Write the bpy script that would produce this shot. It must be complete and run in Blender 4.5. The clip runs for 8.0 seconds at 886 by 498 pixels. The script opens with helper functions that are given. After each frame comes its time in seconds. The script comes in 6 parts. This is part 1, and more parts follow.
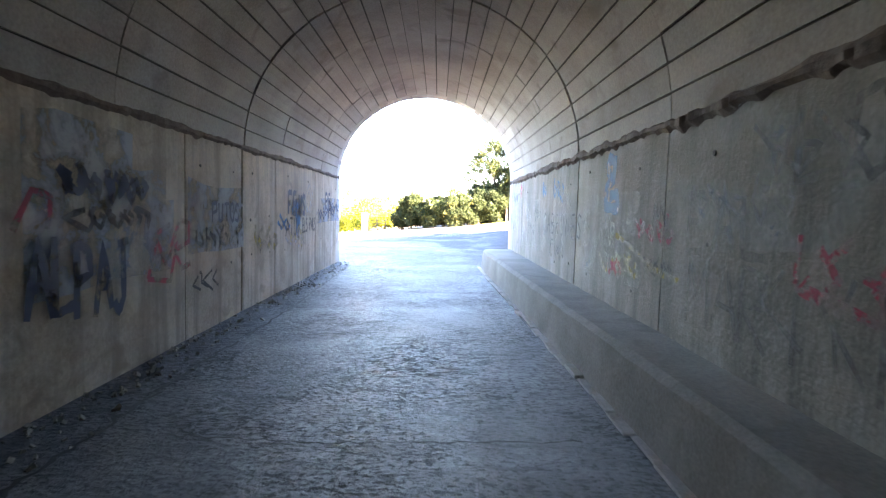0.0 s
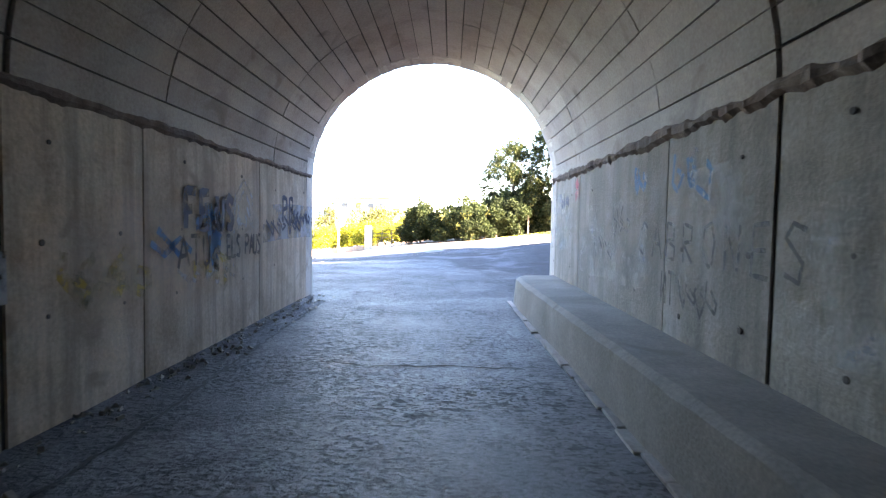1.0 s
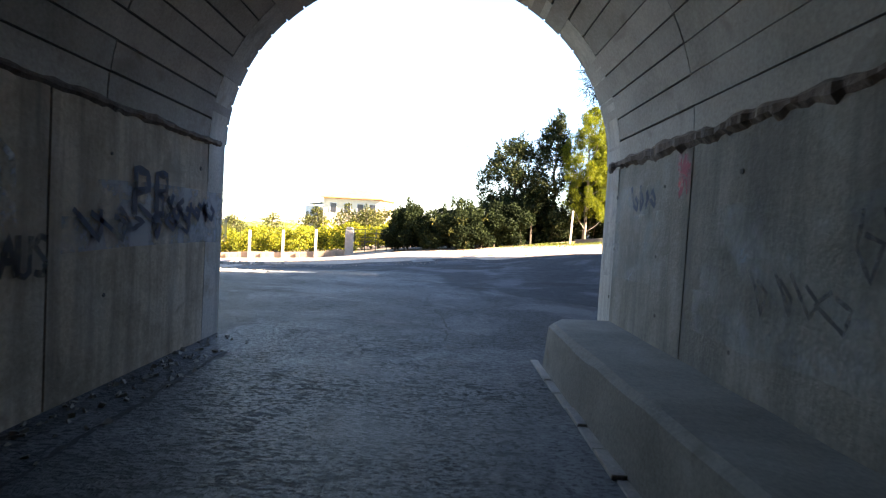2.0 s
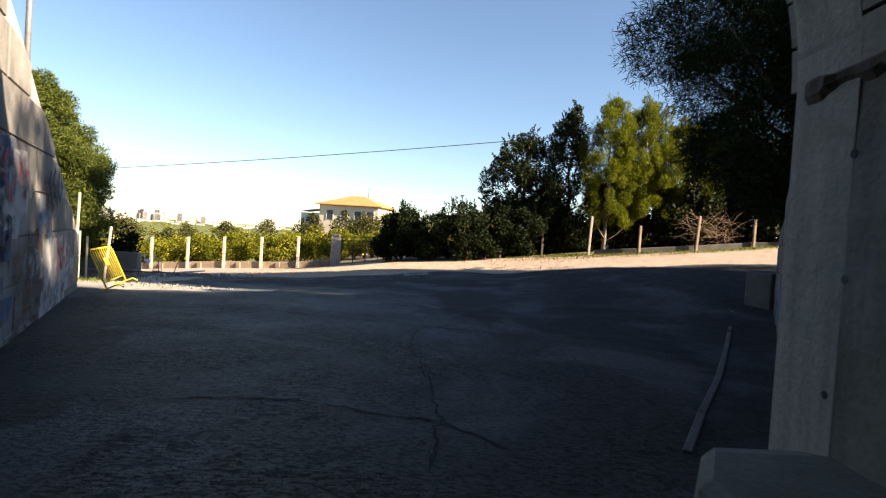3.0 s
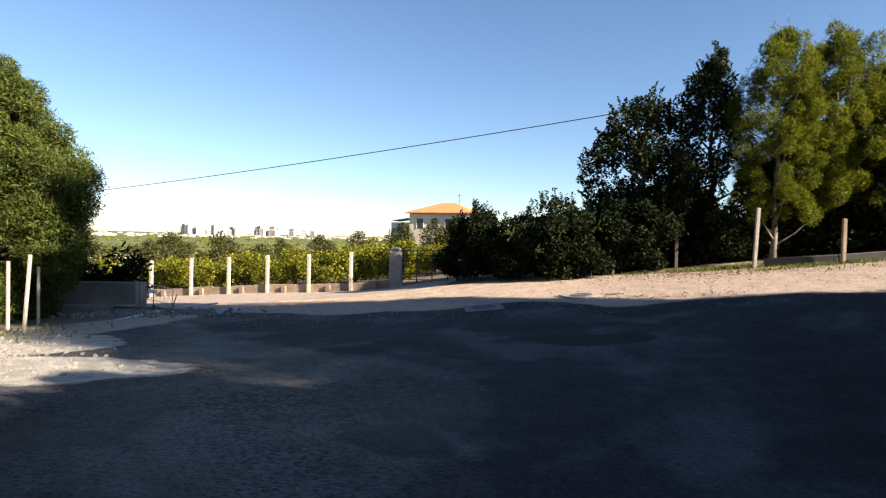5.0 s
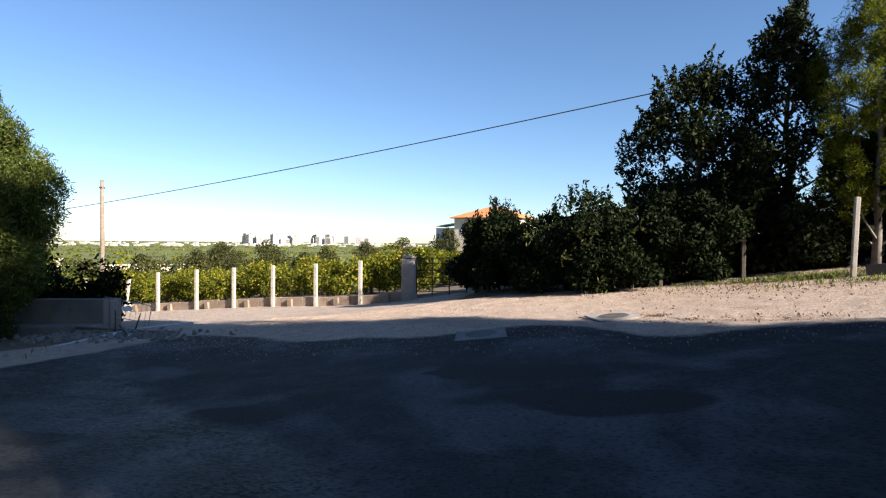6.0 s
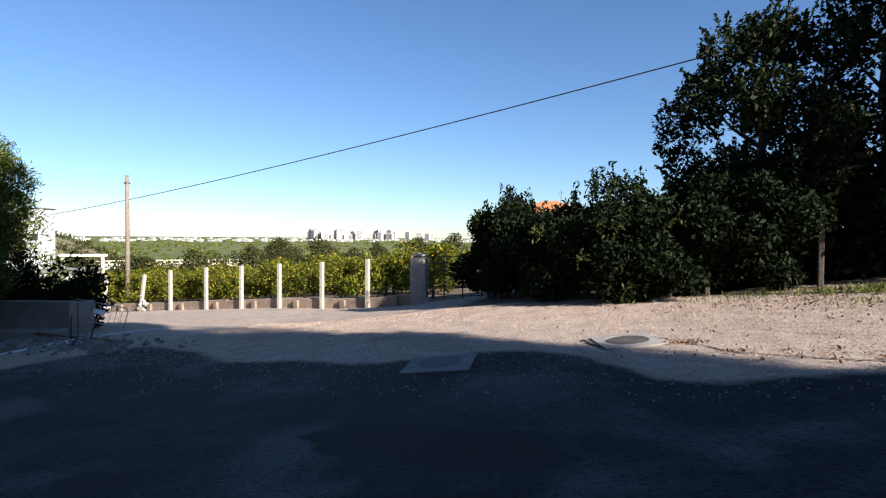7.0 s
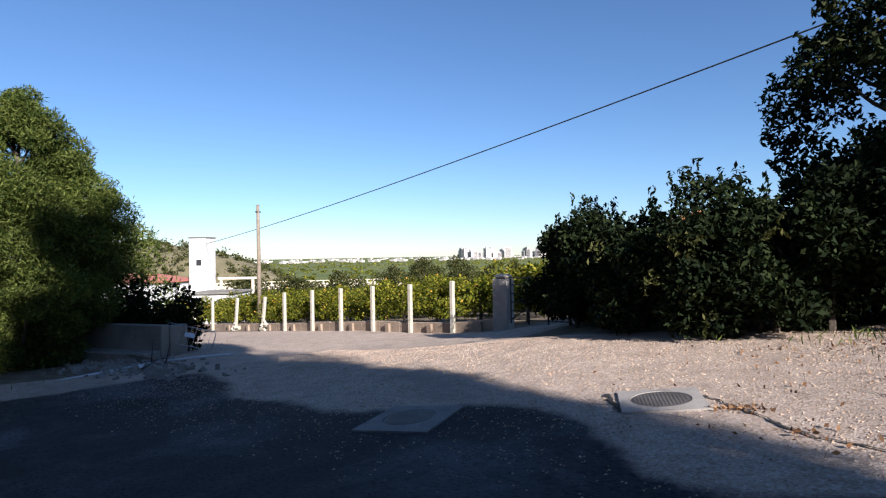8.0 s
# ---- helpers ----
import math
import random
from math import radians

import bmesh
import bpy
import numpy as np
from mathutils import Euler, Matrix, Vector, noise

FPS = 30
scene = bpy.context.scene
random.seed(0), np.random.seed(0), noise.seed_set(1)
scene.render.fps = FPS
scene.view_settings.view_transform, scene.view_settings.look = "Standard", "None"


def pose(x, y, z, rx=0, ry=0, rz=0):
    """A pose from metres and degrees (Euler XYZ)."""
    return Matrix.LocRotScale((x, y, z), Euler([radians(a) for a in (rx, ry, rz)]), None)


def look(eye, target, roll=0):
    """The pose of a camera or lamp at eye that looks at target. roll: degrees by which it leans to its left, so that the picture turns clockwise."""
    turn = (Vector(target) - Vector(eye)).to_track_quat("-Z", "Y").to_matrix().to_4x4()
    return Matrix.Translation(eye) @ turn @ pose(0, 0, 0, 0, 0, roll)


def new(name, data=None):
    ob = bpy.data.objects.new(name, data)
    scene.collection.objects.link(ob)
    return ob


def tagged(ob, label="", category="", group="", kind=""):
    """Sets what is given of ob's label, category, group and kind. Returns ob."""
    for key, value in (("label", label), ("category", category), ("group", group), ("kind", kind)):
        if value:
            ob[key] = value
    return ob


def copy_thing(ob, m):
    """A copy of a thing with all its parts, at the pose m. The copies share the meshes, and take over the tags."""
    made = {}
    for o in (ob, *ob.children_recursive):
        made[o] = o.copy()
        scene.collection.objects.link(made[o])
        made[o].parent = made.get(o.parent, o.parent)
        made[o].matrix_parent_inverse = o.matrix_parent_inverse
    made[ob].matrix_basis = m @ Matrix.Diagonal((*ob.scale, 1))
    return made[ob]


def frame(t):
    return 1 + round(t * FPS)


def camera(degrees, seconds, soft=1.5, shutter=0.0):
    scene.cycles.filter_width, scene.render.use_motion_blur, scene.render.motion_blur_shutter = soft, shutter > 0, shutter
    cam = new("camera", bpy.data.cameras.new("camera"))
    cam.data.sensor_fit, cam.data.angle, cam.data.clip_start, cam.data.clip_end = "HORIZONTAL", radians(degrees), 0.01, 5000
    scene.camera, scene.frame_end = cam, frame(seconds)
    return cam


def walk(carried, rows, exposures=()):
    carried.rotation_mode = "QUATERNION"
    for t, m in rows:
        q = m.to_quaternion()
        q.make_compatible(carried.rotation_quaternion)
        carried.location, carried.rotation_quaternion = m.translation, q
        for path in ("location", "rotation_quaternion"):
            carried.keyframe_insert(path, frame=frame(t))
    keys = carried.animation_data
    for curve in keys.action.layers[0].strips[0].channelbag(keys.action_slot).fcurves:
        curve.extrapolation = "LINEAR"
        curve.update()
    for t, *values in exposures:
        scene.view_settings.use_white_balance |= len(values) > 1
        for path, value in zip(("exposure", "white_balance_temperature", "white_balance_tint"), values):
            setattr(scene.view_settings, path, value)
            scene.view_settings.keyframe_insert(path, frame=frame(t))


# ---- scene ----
import functools

cam = camera(78.1, 8.0, soft=1.2, shutter=0.12)
PATH = [
    (0, (-0.599, 4.444, 1.520), (-0.579, 6.439, 1.375), 1.7),
    (0.5, (-0.593, 6.631, 1.493), (-0.589, 8.627, 1.361), 1.6),
    (1, (-0.608, 8.820, 1.476), (-0.634, 10.817, 1.375), 1.1),
    (1.5, (-0.629, 10.853, 1.464), (-0.658, 12.852, 1.388), 2.1),
    (1.7, (-0.634, 11.653, 1.470), (-0.638, 13.651, 1.388), 3.1),
    (2.8, (-0.516, 15.772, 1.448), (-0.502, 17.770, 1.379), 3.5),
    (3, (-0.511, 16.498, 1.418), (-0.508, 18.497, 1.368), 3.7),
    (3.5, (-0.461, 18.211, 1.421), (-0.451, 20.210, 1.352), 3.5),
    (4, (-0.426, 19.910, 1.455), (-0.464, 21.908, 1.396), 3.2),
    (4.5, (-0.303, 21.504, 1.453), (-0.347, 23.502, 1.396), 2.6),
    (5, (-0.093, 23.141, 1.606), (-0.451, 25.109, 1.562), 1.4),
    (5.2, (0.036, 23.771, 1.622), (-0.405, 25.722, 1.585), 0.8),
    (6.3, (0.766, 27.164, 1.618), (0.154, 29.068, 1.585), 0.8),
    (6.5, (0.898, 27.747, 1.615), (0.221, 29.629, 1.568), 0.9),
    (7, (1.316, 29.061, 1.656), (0.561, 30.913, 1.611), 0.4),
    (7.5, (1.785, 30.219, 1.694), (0.710, 31.905, 1.665), -0.2),
    (8, (2.463, 31.262, 1.729), (1.239, 32.843, 1.750), -1.0),
]

EXPOSURES = [(0.0, 7.25, 7000, 22), (0.5, 6.75, 7000, 22), (1.0, 6.15, 7000, 21), (1.5, 5.2, 7100, 20), (1.7, 4.8, 7100, 18), (2.2, 3.4, 7000, 14), (2.8, 2.2, 6950, 12), (3.5, 1.98, 6850, 12), (5.0, 1.76, 6200, 12), (6.5, 1.45, 5550, 11), (8.0, 1.2, 5300, 13)]
walk(cam, [(t, look(eye, target, roll)) for t, eye, target, roll in PATH], EXPOSURES)

# ---- world and sun ----
SUN_TO = Vector((0.92, -0.38, 0.53)).normalized()
world = bpy.data.worlds.new("sky")
scene.world = world
world.use_nodes = True
wn = world.node_tree.nodes
sky = wn.new("ShaderNodeTexSky")
sky.sky_type = "NISHITA"
sky.sun_disc = False
sky.sun_elevation = math.asin(SUN_TO.z)
sky.sun_rotation = math.atan2(SUN_TO.x, SUN_TO.y)
sky.altitude = 30
sky.air_density, sky.dust_density, sky.ozone_density = 1.0, 0.1, 3.0
wn["Background"].inputs["Strength"].default_value = 0.052
world.node_tree.links.new(sky.outputs["Color"], wn["Background"].inputs["Color"])
sun = new("sun", bpy.data.lights.new("sun", "SUN"))
sun.data.energy, sun.data.angle, sun.data.color = 5.0, radians(0.53), (1.0, 0.86, 0.68)
sun.matrix_world = look(SUN_TO * 50, (0, 0, 0))

# ---- materials ----
MATS = {}


def nodes_of(name):
    m = bpy.data.materials.new(name)
    m.use_nodes = True
    return m, m.node_tree.nodes, m.node_tree.links


def ramp(n, l, src, stops):
    r = n.new("ShaderNodeValToRGB")
    e = r.color_ramp.elements
    while len(e) < len(stops):
        e.new(0.5)
    for k, (p, c) in enumerate(stops):
        e[k].position, e[k].color = p, (*c, 1)
    l.new(src, r.inputs[0])
    return r.outputs[0]


def noise_tex(n, l, scale, detail=6, rough=0.6, vec=None, warp=0.0):
    t = n.new("ShaderNodeTexNoise")
    t.inputs["Scale"].default_value, t.inputs["Detail"].default_value = scale, detail
    t.inputs["Roughness"].default_value, t.inputs["Distortion"].default_value = rough, warp
    if vec is not None:
        l.new(vec, t.inputs["Vector"])
    return t.outputs["Fac"]


def mixc(n, l, fac, a, b, mode="MIX"):
    m = n.new("ShaderNodeMix")
    m.data_type, m.blend_type = "RGBA", mode
    for sock, v in ((m.inputs[0], fac), (m.inputs[6], a), (m.inputs[7], b)):
        if isinstance(v, (int, float)):
            sock.default_value = v
        elif isinstance(v, tuple):
            sock.default_value = (*v, 1)
        else:
            l.new(v, sock)
    return m.outputs[2]


def bump(n, l, height, strength, dist=0.02):
    b = n.new("ShaderNodeBump")
    b.inputs["Strength"].default_value, b.inputs["Distance"].default_value = strength, dist
    l.new(height, b.inputs["Height"])
    return b.outputs[0]


def world_pos(n, l, stretch=(1, 1, 1)):
    g = n.new("ShaderNodeNewGeometry")
    m = n.new("ShaderNodeMapping")
    m.inputs["Scale"].default_value = stretch
    l.new(g.outputs["Position"], m.inputs["Vector"])
    return m.outputs[0]


def surface(name, base, dark, light, scale=2.0, fine=40.0, rough=0.85, bumpiness=0.4, metal=0.0, spots=None, streak=None, island=0.0, rand=0.0, grain=0.35):
    """Two-scale mottled surface: large stains, fine grain, optional spots, vertical streaks and per-piece shift."""
    if name in MATS:
        return MATS[name]
    m, n, l = nodes_of(name)
    b = n["Principled BSDF"]
    pos = world_pos(n, l)
    big = noise_tex(n, l, scale, 5, 0.6, pos, 0.4)
    small = noise_tex(n, l, fine, 4, 0.65, pos)
    c = ramp(n, l, big, [(0.28, dark), (0.5, base), (0.74, light)])
    c = mixc(n, l, grain, c, ramp(n, l, small, [(0.3, tuple(v * 0.45 for v in base)), (0.7, tuple(min(1, v * 1.45) for v in base))]))
    if streak:
        st = noise_tex(n, l, 1.0, 4, 0.6, world_pos(n, l, (5, 5, 0.35)))
        c = mixc(n, l, ramp(n, l, st, [(0.45, (0, 0, 0)), (0.72, (0.75, 0.75, 0.75))]), c, streak)
    if spots:
        sp = noise_tex(n, l, scale * 1.7, 3, 0.5, world_pos(n, l, (1, 1, 1.3)), 0.8)
        c = mixc(n, l, ramp(n, l, sp, [(0.6, (0, 0, 0)), (0.72, (0.8, 0.8, 0.8))]), c, spots)
    if island or rand:
        src = n.new("ShaderNodeNewGeometry").outputs["Random Per Island"] if island else n.new("ShaderNodeObjectInfo").outputs["Random"]
        k = island or rand
        c = mixc(n, l, 1.0, c, ramp(n, l, src, [(0.0, (1 - k,) * 3), (1.0, (1 + k,) * 3)]), "MULTIPLY")
    l.new(c, b.inputs["Base Color"])
    b.inputs["Roughness"].default_value, b.inputs["Metallic"].default_value = rough, metal
    l.new(bump(n, l, small, bumpiness, 0.01), b.inputs["Normal"])
    MATS[name] = m
    return m


def leafy(name, dark, mid, light, through_colour, amount=0.35, rough=0.5):
    """Leaves: colour varies leaf by leaf, some light passes through."""
    if name in MATS:
        return MATS[name]
    m, n, l = nodes_of(name)
    b = n["Principled BSDF"]
    r = n.new("ShaderNodeNewGeometry").outputs["Random Per Island"]
    c = ramp(n, l, r, [(0.0, dark), (0.55, mid), (1.0, light)])
    patch = noise_tex(n, l, 0.9, 3, 0.5, world_pos(n, l))
    c = mixc(n, l, 1.0, c, ramp(n, l, patch, [(0.3, (0.7, 0.7, 0.7)), (0.7, (1.25, 1.2, 1.1))]), "MULTIPLY")
    l.new(c, b.inputs["Base Color"])
    b.inputs["Roughness"].default_value = rough
    b.inputs["Specular IOR Level"].default_value = 0.06
    t = n.new("ShaderNodeBsdfTranslucent")
    l.new(mixc(n, l, 1.0, c, through_colour, "MULTIPLY"), t.inputs["Color"])
    mx = n.new("ShaderNodeMixShader")
    mx.inputs[0].default_value = amount
    l.new(b.outputs[0], mx.inputs[1])
    l.new(t.outputs[0], mx.inputs[2])
    l.new(mx.outputs[0], n["Material Output"].inputs["Surface"])
    MATS[name] = m
    return m


def spray(name, colour, cover=0.75, scale=6.0):
    """Faded spray paint: patchy, the wall shows through the worn parts."""
    if name in MATS:
        return MATS[name]
    m, n, l = nodes_of(name)
    b = n["Principled BSDF"]
    pos = world_pos(n, l)
    f = noise_tex(n, l, scale, 5, 0.7, pos, 0.3)
    b.inputs["Base Color"].default_value = (*colour, 1)
    b.inputs["Roughness"].default_value = 0.8
    t = n.new("ShaderNodeBsdfTransparent")
    mx = n.new("ShaderNodeMixShader")
    lo = 0.62 - cover * 0.35
    l.new(ramp(n, l, f, [(lo, (0, 0, 0)), (lo + 0.22, (cover,) * 3)]), mx.inputs[0])
    l.new(t.outputs[0], mx.inputs[1])
    l.new(b.outputs[0], mx.inputs[2])
    l.new(mx.outputs[0], n["Material Output"].inputs["Surface"])
    MATS[name] = m
    return m


M_vault = surface("vault_concrete", (0.36, 0.33, 0.295), (0.2, 0.175, 0.15), (0.46, 0.435, 0.4), 0.9, 35, 0.9, 0.35, island=0.13, spots=(0.2, 0.175, 0.15))
M_joint = surface("dark_joint", (0.075, 0.068, 0.06), (0.04, 0.036, 0.032), (0.13, 0.12, 0.105), 3, 40, 0.95)
M_crack = surface("open_crack", (0.018, 0.017, 0.016), (0.01, 0.01, 0.01), (0.035, 0.032, 0.03), 3, 40, 0.95)
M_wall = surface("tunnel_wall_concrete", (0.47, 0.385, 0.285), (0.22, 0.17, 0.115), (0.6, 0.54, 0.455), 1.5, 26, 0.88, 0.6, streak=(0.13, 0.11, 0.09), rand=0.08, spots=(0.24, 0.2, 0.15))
M_wallgrey = surface("grey_wall_concrete", (0.24, 0.22, 0.185), (0.1, 0.09, 0.075), (0.38, 0.36, 0.33), 1.5, 26, 0.9, 0.6, streak=(0.1, 0.09, 0.08), rand=0.08, spots=(0.17, 0.15, 0.12))
M_white = spray("faded_whitewash", (0.44, 0.47, 0.51), 0.72, 2.4)
M_thinwash = spray("thin_whitewash", (0.42, 0.45, 0.48), 0.45, 2.4)
M_faint = spray("worn_dark_spray", (0.05, 0.055, 0.07), 0.75, 5)
M_green = spray("worn_green_spray", (0.2, 0.24, 0.06), 0.6, 5)
M_rust = surface("rusty_lip", (0.13, 0.095, 0.075), (0.05, 0.036, 0.03), (0.25, 0.2, 0.165), 6, 30, 0.95, 1.0)
M_bench = surface("bench_concrete", (0.2, 0.18, 0.15), (0.11, 0.1, 0.08), (0.29, 0.275, 0.245), 1.1, 35, 0.9, 0.5, spots=(0.15, 0.13, 0.1))
M_kerb = surface("pale_kerb", (0.48, 0.47, 0.44), (0.3, 0.29, 0.27), (0.62, 0.61, 0.58), 3, 40, 0.9, 0.4)
M_wing = surface("wing_wall_plaster", (0.5, 0.47, 0.42), (0.3, 0.27, 0.23), (0.62, 0.6, 0.56), 1.0, 30, 0.88, 0.5, streak=(0.22, 0.2, 0.17), spots=(0.34, 0.28, 0.22))
# Block concrete with the right wing's shade put into its tone; kerbstones share it.
M_blockshade = surface("shade_toned_block", (0.12, 0.11, 0.1), (0.05, 0.045, 0.04), (0.2, 0.185, 0.17), 1.3, 28, 0.9, 0.7, streak=(0.1, 0.09, 0.08), spots=(0.2, 0.15, 0.12), rand=0.12)
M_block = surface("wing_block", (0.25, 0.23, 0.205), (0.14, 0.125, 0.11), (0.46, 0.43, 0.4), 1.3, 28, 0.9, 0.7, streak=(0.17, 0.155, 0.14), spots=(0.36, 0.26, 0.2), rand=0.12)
M_earth = surface("dry_earth", (0.2, 0.155, 0.105), (0.1, 0.08, 0.05), (0.3, 0.25, 0.18), 1.5, 25, 0.95, 0.9)
M_grass = leafy("grass", (0.05, 0.07, 0.015), (0.12, 0.16, 0.03), (0.24, 0.24, 0.07), (1, 1, 0.5), 0.3)
M_post = surface("concrete_post", (0.46, 0.41, 0.32), (0.34, 0.3, 0.22), (0.54, 0.49, 0.4), 3, 45, 0.85, 0.4)
M_plinth = surface("fence_wall_concrete", (0.29, 0.215, 0.15), (0.16, 0.115, 0.08), (0.4, 0.31, 0.23), 1.6, 35, 0.9, 0.5)
M_pillar = surface("pillar_render", (0.34, 0.3, 0.25), (0.2, 0.17, 0.14), (0.45, 0.41, 0.35), 2.2, 35, 0.9, 0.5)
M_iron = surface("dark_iron", (0.045, 0.042, 0.04), (0.03, 0.025, 0.02), (0.1, 0.07, 0.05), 6, 60, 0.6, 0.3, metal=0.4)
M_castiron = surface("cast_iron", (0.13, 0.115, 0.105), (0.07, 0.06, 0.055), (0.2, 0.18, 0.165), 5, 60, 0.6, 0.4, metal=0.5)
M_yellow = surface("yellow_paint", (0.75, 0.52, 0.03), (0.55, 0.36, 0.03), (0.82, 0.62, 0.08), 5, 50, 0.5, 0.2)
M_galv = surface("galvanised_steel", (0.42, 0.42, 0.42), (0.25, 0.24, 0.23), (0.55, 0.55, 0.55), 6, 60, 0.45, 0.2, metal=0.7)
M_darkconc = surface("dark_concrete", (0.09, 0.085, 0.08), (0.05, 0.045, 0.04), (0.15, 0.14, 0.13), 2, 35, 0.9, 0.6)
M_wood = surface("weathered_wood", (0.22, 0.17, 0.12), (0.12, 0.09, 0.06), (0.34, 0.28, 0.21), 5, 50, 0.85, 0.5)
M_whitewall = surface("white_render", (0.6, 0.58, 0.55), (0.48, 0.46, 0.42), (0.66, 0.65, 0.63), 0.8, 20, 0.9, 0.3)
M_rooftile = surface("orange_roof_tile", (0.56, 0.22, 0.07), (0.4, 0.14, 0.05), (0.64, 0.3, 0.12), 1.5, 20, 0.85, 0.5)
M_redroof = surface("faded_red_roof", (0.36, 0.13, 0.09), (0.24, 0.09, 0.07), (0.44, 0.2, 0.15), 1.5, 20, 0.9, 0.4)
M_housewall = surface("pale_house_wall", (0.66, 0.56, 0.42), (0.54, 0.45, 0.33), (0.72, 0.64, 0.51), 0.6, 15, 0.9, 0.2)
M_window = surface("dark_window", (0.04, 0.04, 0.045), (0.03, 0.03, 0.03), (0.06, 0.06, 0.07), 2, 20, 0.25, 0.0)
M_city = surface("city_facade", (0.55, 0.49, 0.44), (0.45, 0.4, 0.36), (0.62, 0.57, 0.52), 0.05, 0.6, 0.9, 0.1, rand=0.2)
M_bark = surface("bark", (0.09, 0.07, 0.05), (0.05, 0.04, 0.03), (0.16, 0.13, 0.1), 6, 40, 0.95, 1.0)
M_palebark = surface("pale_bark", (0.2, 0.17, 0.14), (0.11, 0.09, 0.07), (0.3, 0.27, 0.23), 6, 40, 0.95, 0.9)
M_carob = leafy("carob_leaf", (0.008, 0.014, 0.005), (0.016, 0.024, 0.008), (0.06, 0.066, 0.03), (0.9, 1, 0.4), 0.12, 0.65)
# Leaf tones far below real foliage; the shade on the hedge is in them.
M_shadeleaf = leafy("shade_dark_leaf", (0.006, 0.01, 0.004), (0.012, 0.019, 0.007), (0.03, 0.04, 0.015), (0.9, 1, 0.4), 0.08, 0.7)
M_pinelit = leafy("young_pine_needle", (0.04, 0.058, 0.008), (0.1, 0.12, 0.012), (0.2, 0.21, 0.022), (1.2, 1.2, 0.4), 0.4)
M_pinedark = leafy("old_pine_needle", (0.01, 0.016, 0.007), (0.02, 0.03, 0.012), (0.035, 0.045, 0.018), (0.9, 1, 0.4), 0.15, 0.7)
M_olive = leafy("feathery_leaf", (0.03, 0.048, 0.012), (0.08, 0.105, 0.022), (0.19, 0.21, 0.055), (1, 1.1, 0.4), 0.3)
M_orange = leafy("orange_leaf", (0.04, 0.055, 0.008), (0.14, 0.155, 0.015), (0.34, 0.3, 0.035), (1.1, 1.1, 0.3), 0.35, 0.4)
M_fruit = surface("orange_peel", (0.8, 0.36, 0.03), (0.7, 0.28, 0.02), (0.85, 0.45, 0.05), 8, 60, 0.5, 0.3)
M_midtree = leafy("grey_green_leaf", (0.025, 0.03, 0.01), (0.062, 0.068, 0.022), (0.13, 0.125, 0.045), (1, 1, 0.5), 0.25)
M_dryleaf = leafy("dry_leaf", (0.09, 0.045, 0.022), (0.2, 0.11, 0.055), (0.34, 0.22, 0.13), (1, 0.8, 0.5), 0.1, 0.8)
M_stone = surface("gravel_stone", (0.4, 0.285, 0.195), (0.2, 0.14, 0.095), (0.52, 0.42, 0.32), 3, 40, 0.9, 0.3, island=0.35)
M_twig = surface("dead_twig", (0.2, 0.13, 0.08), (0.12, 0.075, 0.045), (0.3, 0.21, 0.14), 5, 40, 0.9, 0.3)
M_blue = spray("blue_spray", (0.025, 0.14, 0.32), 0.9, 5)
M_rustspray = spray("faded_brown_spray", (0.22, 0.11, 0.08), 0.65, 3)
M_bluewash = spray("faded_blue_wash", (0.05, 0.12, 0.33), 0.75, 2.5)
M_pale = spray("flaking_white_paint", (0.62, 0.6, 0.57), 0.85, 2.5)
M_navy = spray("navy_spray", (0.02, 0.032, 0.07), 1.0, 5)
M_black = spray("black_spray", (0.02, 0.02, 0.022), 0.92, 6)
M_red = spray("red_spray", (0.45, 0.05, 0.09), 0.78, 6)
M_yellowspray = spray("yellow_spray", (0.6, 0.45, 0.08), 0.6, 6)
M_whitespray = spray("white_spray", (0.7, 0.72, 0.75), 0.6, 6)
M_collar = surface("collar_concrete", (0.31, 0.275, 0.24), (0.2, 0.175, 0.15), (0.4, 0.36, 0.32), 4, 45, 0.9, 0.5)
# Collar concrete darkened to stand for the shade over the second manhole.
M_shadecollar = surface("shade_toned_collar", (0.18, 0.165, 0.15), (0.1, 0.092, 0.085), (0.26, 0.235, 0.21), 4, 45, 0.9, 0.5)
M_plastic = surface("grey_plastic_pipe", (0.5, 0.5, 0.5), (0.4, 0.4, 0.4), (0.6, 0.6, 0.6), 4, 40, 0.5, 0.1)


